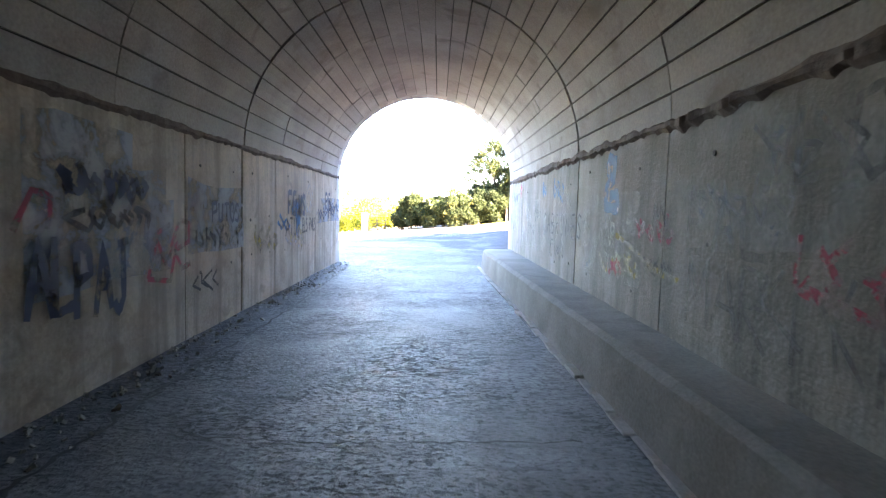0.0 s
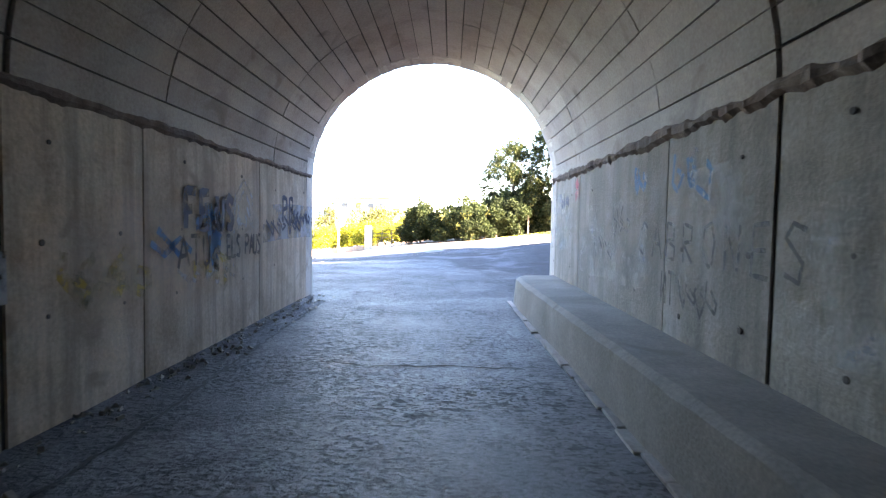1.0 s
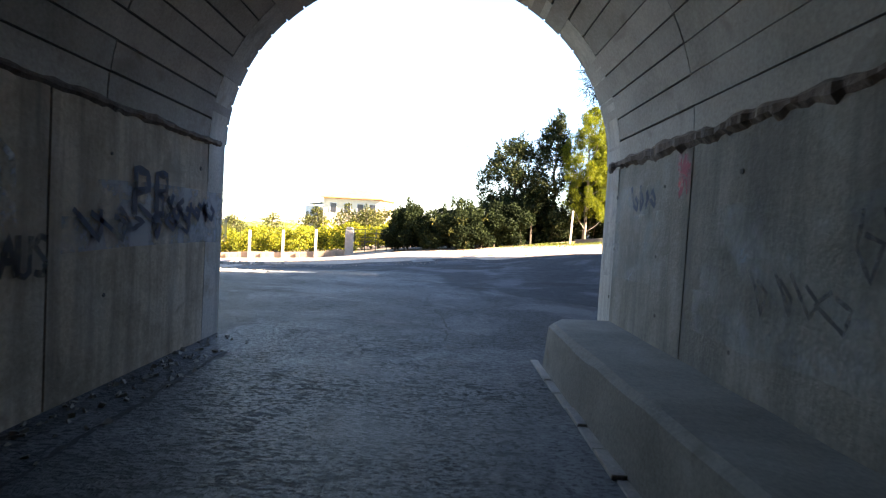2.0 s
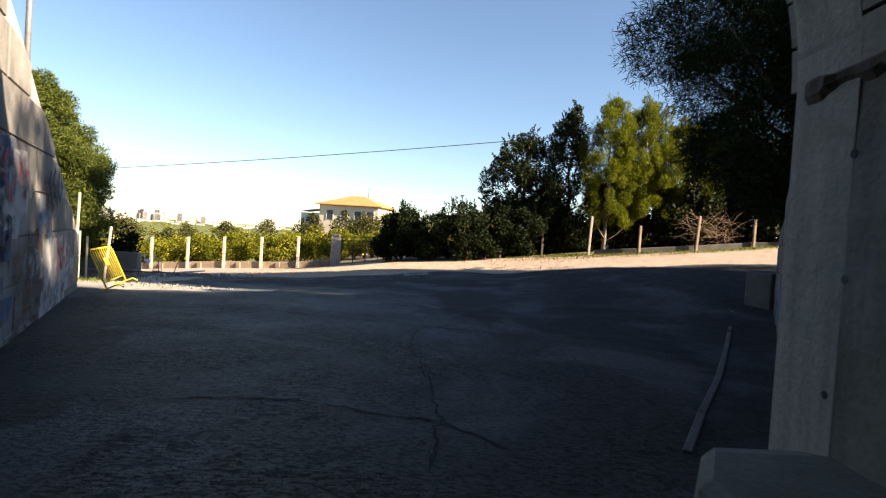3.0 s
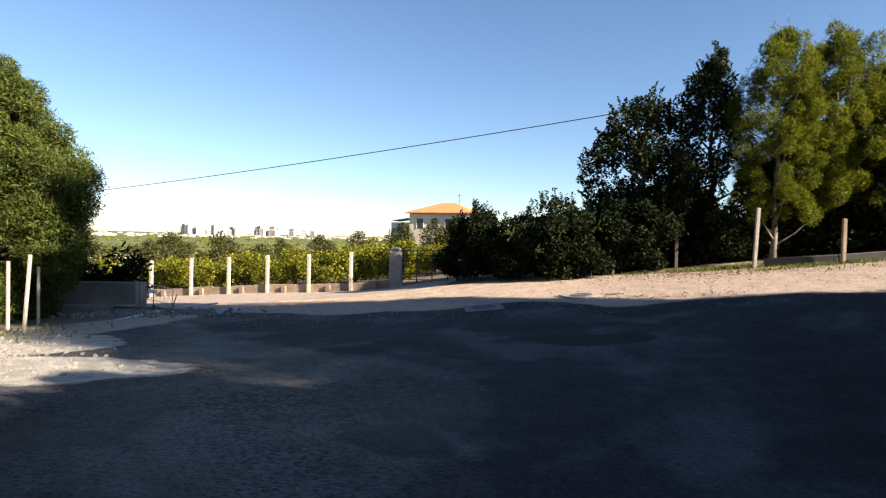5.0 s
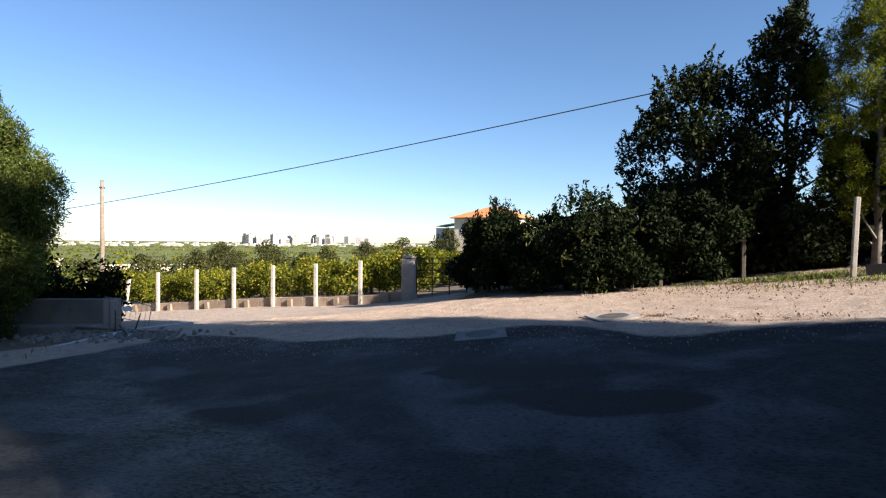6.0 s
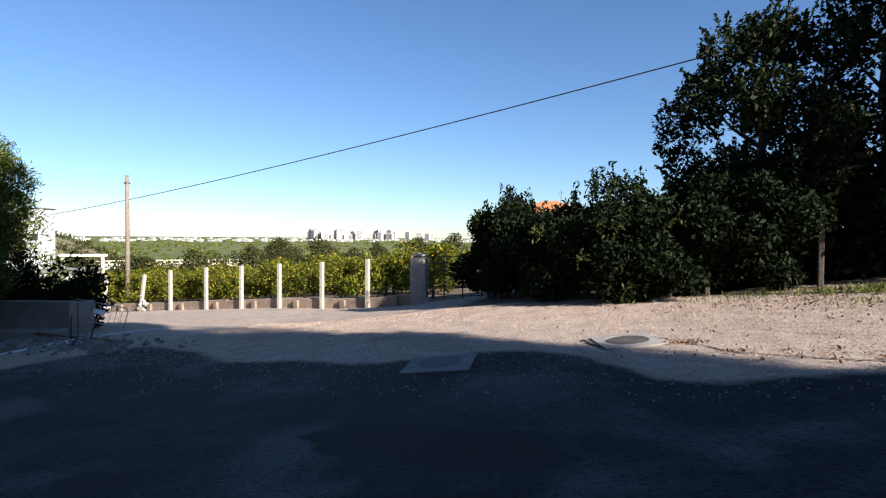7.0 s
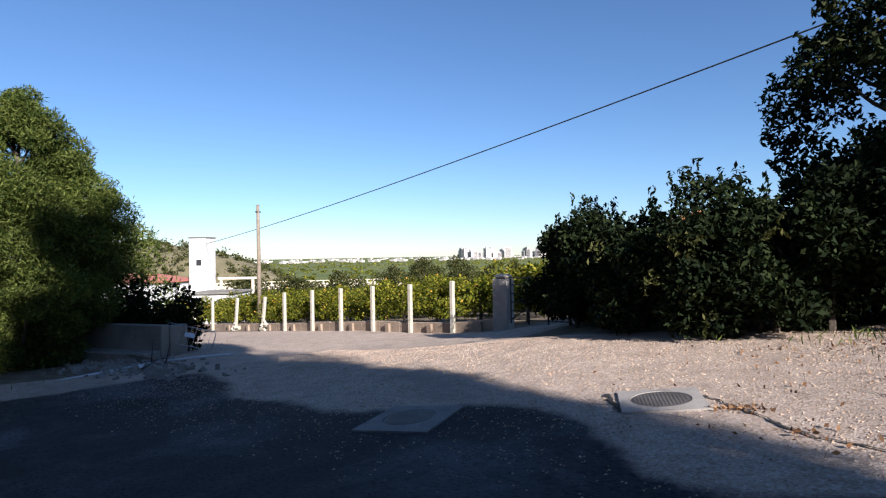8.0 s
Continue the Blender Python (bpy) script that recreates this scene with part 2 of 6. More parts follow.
def ground_material():
    """Concrete apron, gravelly asphalt, earth and fields, by the four masks of the sheet."""
    m, n, l = nodes_of("ground_surface")
    b = n["Principled BSDF"]
    pos = world_pos(n, l)
    big = noise_tex(n, l, 0.5, 5, 0.6, pos, 0.5)
    mid = noise_tex(n, l, 3.0, 6, 0.65, pos, 0.3)
    fine = noise_tex(n, l, 38, 4, 0.7, pos)
    drag = noise_tex(n, l, 1.0, 7, 0.72, world_pos(n, l, (2.6, 5.2, 1)), 0.9)

    def mask(name, loose=0.0):
        a = n.new("ShaderNodeAttribute")
        a.attribute_name = name
        add = n.new("ShaderNodeMath")
        add.operation = "MULTIPLY_ADD"
        l.new(mid, add.inputs[0])
        add.inputs[1].default_value = 0.5
        l.new(a.outputs["Fac"], add.inputs[2])
        if loose:
            more = n.new("ShaderNodeMath")
            more.operation = "MULTIPLY_ADD"
            l.new(noise_tex(n, l, 1.1, 7, 0.75, pos, 0.8), more.inputs[0])
            more.inputs[1].default_value = 1.1
            l.new(add.outputs[0], more.inputs[2])
            return ramp(n, l, more.outputs[0], [(1.05, (0, 0, 0)), (1.2, (0.4, 0.4, 0.4)), (1.42, (1, 1, 1))])
        return ramp(n, l, add.outputs[0], [(0.66, (0, 0, 0)), (0.82, (1, 1, 1))])

    conc = mixc(n, l, 0.45, ramp(n, l, drag, [(0.3, (0.15, 0.147, 0.153)), (0.5, (0.35, 0.343, 0.358)), (0.75, (0.5, 0.493, 0.51))]),
                ramp(n, l, big, [(0.3, (0.23, 0.225, 0.225)), (0.7, (0.5, 0.493, 0.507))]))
    worn = ramp(n, l, noise_tex(n, l, 0.7, 4, 0.6, pos), [(0.36, (0.15, 0.15, 0.15)), (0.62, (1, 1, 1))])
    pits = ramp(n, l, noise_tex(n, l, 1.0, 4, 0.7, world_pos(n, l, (5.5, 13, 1)), 0.15), [(0.41, (0, 0, 0)), (0.47, (1, 1, 1))])
    chips = ramp(n, l, noise_tex(n, l, 1.0, 3, 0.7, world_pos(n, l, (17, 36, 1)), 0.1), [(0.4, (0, 0, 0)), (0.48, (1, 1, 1))])
    pits = mixc(n, l, worn, (1, 1, 1), mixc(n, l, 1.0, pits, chips, "MULTIPLY"))
    conc = mixc(n, l, 1.0, conc, mixc(n, l, pits, (0.28, 0.28, 0.29), (1.22, 1.22, 1.23)), "MULTIPLY")
    conc = mixc(n, l, 0.15, conc, ramp(n, l, fine, [(0.3, (0.03, 0.03, 0.03)), (0.72, (0.3, 0.3, 0.3))]))
    grav = ramp(n, l, mid, [(0.3, (0.24, 0.17, 0.115)), (0.52, (0.44, 0.325, 0.235)), (0.72, (0.56, 0.43, 0.325))])
    vor = n.new("ShaderNodeTexVoronoi")
    vor.inputs["Scale"].default_value = 55
    l.new(pos, vor.inputs["Vector"])
    sep = n.new("ShaderNodeSeparateColor")
    l.new(vor.outputs["Color"], sep.inputs[0])
    grav = mixc(n, l, 0.5, grav, ramp(n, l, sep.outputs[0], [(0.0, (0.15, 0.115, 0.09)), (0.3, (0.36, 0.28, 0.22)), (0.75, (0.5, 0.41, 0.34)), (1.0, (0.68, 0.6, 0.53))]))
    grav = mixc(n, l, ramp(n, l, big, [(0.56, (0, 0, 0)), (0.68, (0.75, 0.75, 0.75))]), grav, (0.3, 0.24, 0.19))
    earth = ramp(n, l, mid, [(0.3, (0.09, 0.07, 0.045)), (0.5, (0.17, 0.13, 0.09)), (0.75, (0.27, 0.22, 0.15))])
    rows = noise_tex(n, l, 0.02, 4, 0.6, world_pos(n, l, (1, 3, 1)), 0.3)
    tufts = noise_tex(n, l, 0.35, 4, 0.7, pos)
    field = mixc(n, l, 0.5, ramp(n, l, rows, [(0.34, (0.055, 0.075, 0.015)), (0.5, (0.12, 0.14, 0.03)), (0.58, (0.19, 0.18, 0.05)), (0.7, (0.26, 0.2, 0.11))]),
                 ramp(n, l, tufts, [(0.3, (0.04, 0.055, 0.014)), (0.7, (0.17, 0.19, 0.05))]))
    c = mixc(n, l, mask("m_earth"), field, earth)
    c = mixc(n, l, mask("m_gravel"), c, grav)
    # Dark asphalt; part of its near-black is the road's shade put into the colour.
    shaded_asph = mixc(n, l, 0.5, ramp(n, l, mid, [(0.3, (0.02, 0.02, 0.021)), (0.52, (0.036, 0.036, 0.038)), (0.75, (0.075, 0.074, 0.076))]), ramp(n, l, big, [(0.32, (0.02, 0.02, 0.021)), (0.5, (0.036, 0.036, 0.038)), (0.62, (0.13, 0.13, 0.137))]))
    shaded_asph = mixc(n, l, 1.0, shaded_asph, mixc(n, l, chips, (0.45, 0.45, 0.45), (1.1, 1.1, 1.1)), "MULTIPLY")
    c = mixc(n, l, mask("m_shaded_asphalt"), c, shaded_asph)
    c = mixc(n, l, mask("m_concrete", 1.0), c, conc)
    # Paler tone that lifts the sunlit patch by colour.
    c = mixc(n, l, mask("m_sunlit"), c, ramp(n, l, mid, [(0.3, (0.3, 0.26, 0.2)), (0.55, (0.46, 0.42, 0.36)), (0.75, (0.58, 0.54, 0.48))]))
    c = mixc(n, l, mask("m_dark"), c, (0.026, 0.024, 0.023))
    c = mixc(n, l, 0.07, c, ramp(n, l, fine, [(0.3, (0.06, 0.056, 0.052)), (0.72, (0.36, 0.345, 0.33))]))
    l.new(c, b.inputs["Base Color"])
    l.new(mixc(n, l, mask("m_concrete"), (0.95, 0.95, 0.95), mixc(n, l, pits, (0.9, 0.9, 0.9), ramp(n, l, fine, [(0.3, (0.45, 0.45, 0.45)), (0.7, (0.75, 0.75, 0.75))]))), b.inputs["Roughness"])
    spec_mask = n.new("ShaderNodeAttribute")
    spec_mask.attribute_name = "m_specular"
    l.new(mixc(n, l, spec_mask.outputs["Fac"], (0.13, 0.13, 0.13), mixc(n, l, pits, (0.1, 0.1, 0.1), (0.36, 0.36, 0.36))), b.inputs["Specular IOR Level"])
    add = n.new("ShaderNodeMath")
    l.new(fine, add.inputs[0])
    l.new(drag, add.inputs[1])
    add2 = n.new("ShaderNodeMath")
    l.new(add.outputs[0], add2.inputs[0])
    l.new(pits, add2.inputs[1])
    rough_h = mixc(n, l, 0.22, fine, vor.outputs["Distance"])
    l.new(bump(n, l, mixc(n, l, mask("m_concrete"), rough_h, add2.outputs[0]), 0.7, 0.03), b.inputs["Normal"])
    return m


M_ground = ground_material()

# ---- builders ----
RNG = np.random.default_rng(7)


def smooth(a, b, v):
    v = min(1.0, max(0.0, (v - a) / (b - a)))
    return v * v * (3 - 2 * v)


def as_object(name, bm, mat, parent=None, label=""):
    me = bpy.data.meshes.new(name)
    bm.to_mesh(me)
    bm.free()
    me.materials.append(mat)
    ob = new(name, me)
    if parent is not None:
        ob.parent = parent
    if label:
        ob["label"] = label
    return ob


def part(name, bm, mat, parent, label=""):
    return as_object(name, bm, mat, parent, label)


def root(name, at, turn=0.0, label="", category="", group="", kind=""):
    ob = new(name)
    ob.matrix_basis = pose(*at, 0, 0, turn)
    return tagged(ob, label, category, group, kind)


def box(bm, lo, hi, bevel=0.0, m=None):
    vs = [bm.verts.new((x, y, z)) for x in (lo[0], hi[0]) for y in (lo[1], hi[1]) for z in (lo[2], hi[2])]
    fs = [bm.faces.new([vs[i] for i in f]) for f in ((0, 1, 3, 2), (4, 6, 7, 5), (0, 4, 5, 1), (2, 3, 7, 6), (0, 2, 6, 4), (1, 5, 7, 3))]
    if bevel:
        es = {e for f in fs for e in f.edges}
        out = bmesh.ops.bevel(bm, geom=list(es), offset=bevel, segments=1, affect="EDGES")
        vs = list({v for f in out["faces"] for v in f.verts} | {v for v in vs if v.is_valid})
    if m is not None:
        for v in vs:
            v.co = m @ v.co
    return bm


def boxes(*items, bevel=0.0):
    bm = bmesh.new()
    for lo, hi in items:
        box(bm, lo, hi, bevel)
    return bm


def tube(bm, pts, radii, seg=8, caps=True):
    pts = [Vector(p) for p in pts]
    if not hasattr(radii, "__len__"):
        radii = [radii] * len(pts)
    rings = []
    for k, p in enumerate(pts):
        d = (pts[min(k + 1, len(pts) - 1)] - pts[max(k - 1, 0)]).normalized()
        side = d.cross(Vector((0.31, 0.17, 0.93)) if abs(d.z) < 0.9 else Vector((1, 0, 0))).normalized()
        up = d.cross(side)
        rings.append([bm.verts.new(p + (side * math.cos(a) + up * math.sin(a)) * radii[k]) for a in (2 * math.pi * j / seg for j in range(seg))])
    for a, b in zip(rings, rings[1:]):
        for j in range(seg):
            bm.faces.new((a[j], a[(j + 1) % seg], b[(j + 1) % seg], b[j])).smooth = True
    if caps:
        bm.faces.new(rings[0][::-1])
        bm.faces.new(rings[-1])
    return bm


def quads_object(name, verts, quad_count, mat, parent=None):
    """One mesh of loose quads, four vertices each."""
    me = bpy.data.meshes.new(name)
    me.vertices.add(len(verts))
    me.vertices.foreach_set("co", np.asarray(verts, np.float32).ravel())
    me.loops.add(4 * quad_count)
    me.loops.foreach_set("vertex_index", np.arange(4 * quad_count, dtype=np.int32))
    me.polygons.add(quad_count)
    me.polygons.foreach_set("loop_start", np.arange(0, 4 * quad_count, 4, dtype=np.int32))
    me.update(calc_edges=True)
    me.materials.append(mat)
    ob = new(name, me)
    if parent is not None:
        ob.parent = parent
    return ob


def leaves(name, centres, mat, parent, size=0.06, elong=2.0, droop=0.0, rng=RNG, outward=None):
    """Diamond leaves of uneven size, one at each centre."""
    c = np.asarray(centres, float)
    n = len(c)
    d = rng.normal(size=(n, 3))
    d[:, 2] -= droop
    if outward is not None:
        d = d * 0.55 + outward
    d /= np.linalg.norm(d, axis=1)[:, None]
    s = np.cross(d, rng.normal(size=(n, 3)))
    s /= np.linalg.norm(s, axis=1)[:, None] + 1e-9
    w = size * rng.uniform(0.6, 1.35, n)[:, None]
    bend = np.cross(d, s) * w * 0.25
    v = np.stack([c - d * w * elong * 0.5, c + s * w * 0.5 + bend, c + d * w * elong * 0.5, c - s * w * 0.5 + bend], 1)
    return quads_object(name, v.reshape(-1, 3), n, mat, parent)


def clump_points(clumps, per, rng, shell=0.55, tall=0.85):
    """Points in ball-like clumps (x, y, z, radius), more of them near each clump's skin."""
    out, way = [], []
    for x, y, z, r in clumps:
        k = max(6, int(per * r * r))
        d = rng.normal(size=(k, 3))
        d /= np.linalg.norm(d, axis=1)[:, None]
        q = r * (shell + (1 - shell) * rng.random(k) ** 0.6) * rng.uniform(0.75, 1.12, k)
        out.append(np.array([x, y, z]) + d * q[:, None] * np.array([1, 1, tall]))
        way.append(d)
    return np.concatenate(out), np.concatenate(way)


def tree(name, at, height, radius, bottom, clumps, per, size, elong, leaf, bark, label, seed, lean=(0, 0), trunk=0.16, shape=1.0, clump=0.32, droop=0.0, group="", spread=None, category="tree", tall=0.85, shoots=0):
    """Tapered bent trunk, limbs to the clumps, and a crown of loose leaves with gaps."""
    rng = np.random.default_rng(seed)
    r = root(name, at, 0, label, category, group)
    spread = spread or (1, 1)
    stem = [(lean[0] * (k / 6) ** 1.5 + rng.normal() * 0.05 * height / 8, lean[1] * (k / 6) ** 1.5 + rng.normal() * 0.05 * height / 8, height * 0.82 * k / 6 - (0.25 if k == 0 else 0)) for k in range(7)]
    bm = bmesh.new()
    tube(bm, stem, [trunk * (1.25 if k == 0 else 1 - 0.13 * k) for k in range(7)], 9)
    balls = []
    for k in range(clumps):
        u = (k + 0.5) / clumps
        z = bottom + (height - bottom) * u
        taper = (math.sin(math.pi * min(1, 0.18 + 0.82 * u)) ** 0.6) if shape > 0.5 else (1 - u) ** 0.75 + 0.12
        a = k * 2.4 + rng.normal() * 0.5
        q = radius * taper * math.sqrt(rng.uniform(0.15, 1))
        f = min(1, z / (height * 0.82))
        balls.append((lean[0] * f + math.cos(a) * q * spread[0], lean[1] * f + math.sin(a) * q * spread[1], z + rng.normal() * 0.12 * radius, clump * radius * rng.uniform(0.65, 1.3) * (0.75 + 0.3 * taper)))
    for x, y, z, b in balls[:: max(1, clumps // 22)]:
        zt = max(0.25 * bottom + 0.1, z - 0.55 * math.hypot(x, y) - 0.3)
        f = min(1, zt / (height * 0.82)) * 6
        i = min(5, int(f))
        s = Vector(stem[i]).lerp(Vector(stem[i + 1]), f - i)
        e = Vector((x, y, z))
        tube(bm, [s, s.lerp(e, 0.5) + Vector((0, 0, -0.06 * (e - s).length)), e], [trunk * 0.34, trunk * 0.2, trunk * 0.06], 5, False)
    part("trunk", bm, bark, r)
    p, w = clump_points(balls, per, rng, 0.55, tall)
    leaves("crown", p, leaf, r, size, elong, droop, rng, w * 0.5)
    if shoots:
        sp = []
        for _ in range(shoots):
            x, y, z, b = balls[rng.integers(len(balls) // 3, len(balls))]
            hgt = rng.uniform(0.25, 0.7) * (0.45 + b)
            a = rng.normal(size=2) * 0.2
            x, y, z = x + rng.normal() * b * 0.3, y + rng.normal() * b * 0.3, z + b * tall * 0.45
            sp += [(x + a[0] * q + rng.normal() * 0.07 * (1.1 - q), y + a[1] * q + rng.normal() * 0.07 * (1.1 - q), z + hgt * q) for q in np.linspace(0, 1, int(40 * hgt) + 8)]
        tagged(leaves("shoot", sp, leaf, r, size, elong, -0.5, rng), kind="stuff")
    return r


# ---- the lie of the land ----
CROSSFALL = [(-46, -3.6), (-20.9, -1.56), (-16.4, -1.18), (-12.2, -0.79), (-6.1, -0.54), (-2.2, -0.1), (0, 0.02), (16, 2.05)]


def slope_across(x):
    xs, zs = zip(*CROSSFALL)
    return sum(float(np.interp(x + d, xs, zs)) for d in (-1.5, 0, 1.5)) / 3


@functools.lru_cache(None)
def land(x, y):
    """Height of the ground sheet."""
    east = smooth(-11, 0, x)
    z = slope_across(max(-46.0, min(16.0, x))) + 0.043 * east * (min(41, max(34, y)) - 34) - 0.03 * (1 - east) * (min(45, max(34, y)) - 36)
    z *= smooth(25, 35, y)
    if y > 48:
        z -= (y - 48) * 0.04 * smooth(48, 60, y) * (1 if x < -14 else 0.5)
    r = math.hypot(x, y - 20)
    far = smooth(90, 420, r)
    return z * (1 - far) - 15.0 * far if y > 0 else z * (1 - far) - 4 * far


def axis(lo, a, b, hi, step, grow=1.25):
    """Even steps from a to b, then growing ones out to lo and hi."""
    mid = list(np.arange(a, b + step / 2, step))
    out, s = [], step
    while (out[-1] if out else mid[-1]) < hi:
        s *= grow
        out.append((out[-1] if out else mid[-1]) + s)
    back, s = [], step
    while (back[-1] if back else mid[0]) > lo:
        s *= grow
        back.append((back[-1] if back else mid[0]) - s)
    return back[::-1] + mid + out


CONCRETE_EDGE = [(-3.6, -40), (1.4, -40), (1.4, 20.3), (1.86, 21.26), (3.1, 23.4), (2.9, 23.6), (2.18, 24.4), (1.2, 25.0), (0.6, 25.6), (-0.24, 25.7), (-0.5, 27.5), (-0.7, 29.6), (-2.3, 30.4),
                 (-4.2, 31.2), (-7.2, 33.8), (-10.0, 36.2), (-12.5, 37.4), (-13.5, 34.5), (-10.0, 30.0), (-7.3, 26.6), (-5.7, 23.3), (-3.6, 19.6)]


def inside(poly, x, y):
    hit = False
    for (ax, ay), (bx, by) in zip(poly, poly[1:] + poly[:1]):
        if (ay > y) != (by > y) and x < (bx - ax) * (y - ay) / (by - ay) + ax:
            hit = not hit
    return hit


# Pale dry ground by the left wing, lightened further to stand for sunlight.
SUNLIT_PATCHES = [(-6.3, 29.0, 2.0, 0.9), (-9.3, 30.9, 2.2, 1.6), (-7.5, 28.4, 1.2, 1.2)]
# Brown ground stains, and narrow dark strips along the left wall foot.
DARK_PATCHES = [(0.31, 26.3, 0.5, 0.24), (-1.2, 27.3, 0.55, 0.35), (2.8, 27.9, 0.75, 0.4), (-2.85, 30.95, 0.62, 0.36), (-3.3, 31.7, 0.25, 0.2), (-6.4, 35.1, 0.9, 0.3), (-6.1, 25.0, 0.8, 0.7), (-5.4, 23.7, 0.9, 0.9), (-4.8, 22.4, 0.8, 0.9),
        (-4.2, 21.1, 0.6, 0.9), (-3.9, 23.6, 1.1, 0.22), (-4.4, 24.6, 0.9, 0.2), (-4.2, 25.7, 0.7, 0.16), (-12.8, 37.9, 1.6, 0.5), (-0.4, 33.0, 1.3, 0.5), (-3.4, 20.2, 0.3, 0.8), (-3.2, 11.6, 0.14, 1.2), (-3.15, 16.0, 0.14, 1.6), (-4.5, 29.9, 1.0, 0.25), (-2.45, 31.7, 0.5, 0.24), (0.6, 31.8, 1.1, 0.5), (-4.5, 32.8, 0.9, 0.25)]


def ground_sheet():
    xs, ys = axis(-4200, -14, 13, 4200, 0.16, 1.3), axis(-900, 15, 46, 4500, 0.16, 1.3)
    nx, ny = len(xs), len(ys)
    co = np.empty((ny, nx, 3), np.float32)
    masks = {k: np.zeros((ny, nx), np.float32) for k in ("m_concrete", "m_gravel", "m_shaded_asphalt", "m_earth", "m_dark", "m_sunlit", "m_specular")}
    for j, y in enumerate(ys):
        for i, x in enumerate(xs):
            z = land(x, y)
            near = -15 < x < 14 and 2 < y < 47
            if near:
                z += 0.012 * noise.noise((x * 0.7, y * 0.7, 0)) + 0.005 * noise.noise((x * 2.6, y * 2.6, 4))
            c = inside(CONCRETE_EDGE, x + 0.3 * noise.noise((x * 1.6, y * 1.6, 2)), y + 0.3 * noise.noise((x * 1.6, y * 1.6, 5))) if y > 19 else True
            fence_y = 45.52 - 0.12 * (x + 8.11)
            g = 18 < y < (min(fence_y + 0.3, 46.6) if x < -3.4 else 41.2 if x < 0 else 41.2 - 0.4 * x + 0.012 * x * x) and -44 < x < 45
            if near and not c:
                z -= 0.005
            co[j, i] = x, y, z
            masks["m_concrete"][j, i] = c
            masks["m_gravel"][j, i] = 1.0 * (g and not (x < -10.5 - 0.2 * (38 - y) and y < 37.0))
            # Asphalt zone drawn out to about the edge of the cast shadow.
            masks["m_shaded_asphalt"][j, i] = 1.0 * (0.2 * x + 0.98 * y < 35.0 + 1.8 * noise.noise((x * 0.35, y * 0.35, 8)) and y > -60 and x > -9)
            # Specular level falls off from the tunnel floor to the apron.
            masks["m_specular"][j, i] = 1 - smooth(16.5, 21.5, y)
            masks["m_earth"][j, i] = 1.0 * (y < 47.5 or (y < 95 and -60 < x < 30))
            if near:
                masks["m_sunlit"][j, i] = max(1.0 * (math.hypot((x - a) / p, (y - b) / q) < 1 + 0.5 * noise.noise((x * 0.9, y * 0.9, 3))) for a, b, p, q in SUNLIT_PATCHES)
                masks["m_dark"][j, i] = max((0.7 * (math.hypot((x - a) / p, (y - b) / q) < 1 + 0.35 * noise.noise((x * 2.2, y * 2.2, 6))) for a, b, p, q in DARK_PATCHES))
    for k, rounds in (("m_concrete", 34), ("m_gravel", 4), ("m_shaded_asphalt", 26), ("m_dark", 1), ("m_sunlit", 9)):
        v = masks[k]
        for _ in range(rounds):
            q = np.pad(v, 1, mode="edge")
            v = (q[:-2, 1:-1] + q[2:, 1:-1] + q[1:-1, :-2] + q[1:-1, 2:] + 2 * q[1:-1, 1:-1]) / 6
        masks[k] = v
    me = bpy.data.meshes.new("ground")
    idx = np.arange(nx * ny).reshape(ny, nx)
    faces = np.stack([idx[:-1, :-1], idx[:-1, 1:], idx[1:, 1:], idx[1:, :-1]], -1).reshape(-1, 4)
    me.vertices.add(nx * ny)
    me.vertices.foreach_set("co", co.ravel())
    me.loops.add(faces.size)
    me.loops.foreach_set("vertex_index", faces.ravel().astype(np.int32))
    me.polygons.add(len(faces))
    me.polygons.foreach_set("loop_start", np.arange(0, faces.size, 4, dtype=np.int32))
    me.polygons.foreach_set("use_smooth", np.ones(len(faces), bool))
    me.update(calc_edges=True)
    for k, v in masks.items():
        me.attributes.new(k, "FLOAT", "POINT").data.foreach_set("value", v.ravel())
    me.materials.append(M_ground)
    return tagged(new("ground", me), "worn concrete apron, gravelly asphalt, earth and green fields", "ground", kind="structure")


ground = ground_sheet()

# ---- tunnel ----
XL, XR, ZS = -3.33, 1.34, 2.3
XC, R = (XL + XR) / 2, (XR - XL) / 2
BACK = -14.0


def portal_y(x):
    return 19.55 - 0.02 * (x - XL)


def arch_point(a, r):
    return XC - math.cos(a) * r, ZS + math.sin(a) * r * 0.945


STRIPS = 28
RINGS = [BACK, -10.2, -6.8, -3.4, 0.0, 3.4, 5.8, 9.1, 12.15, 14.0, 17.2, None]


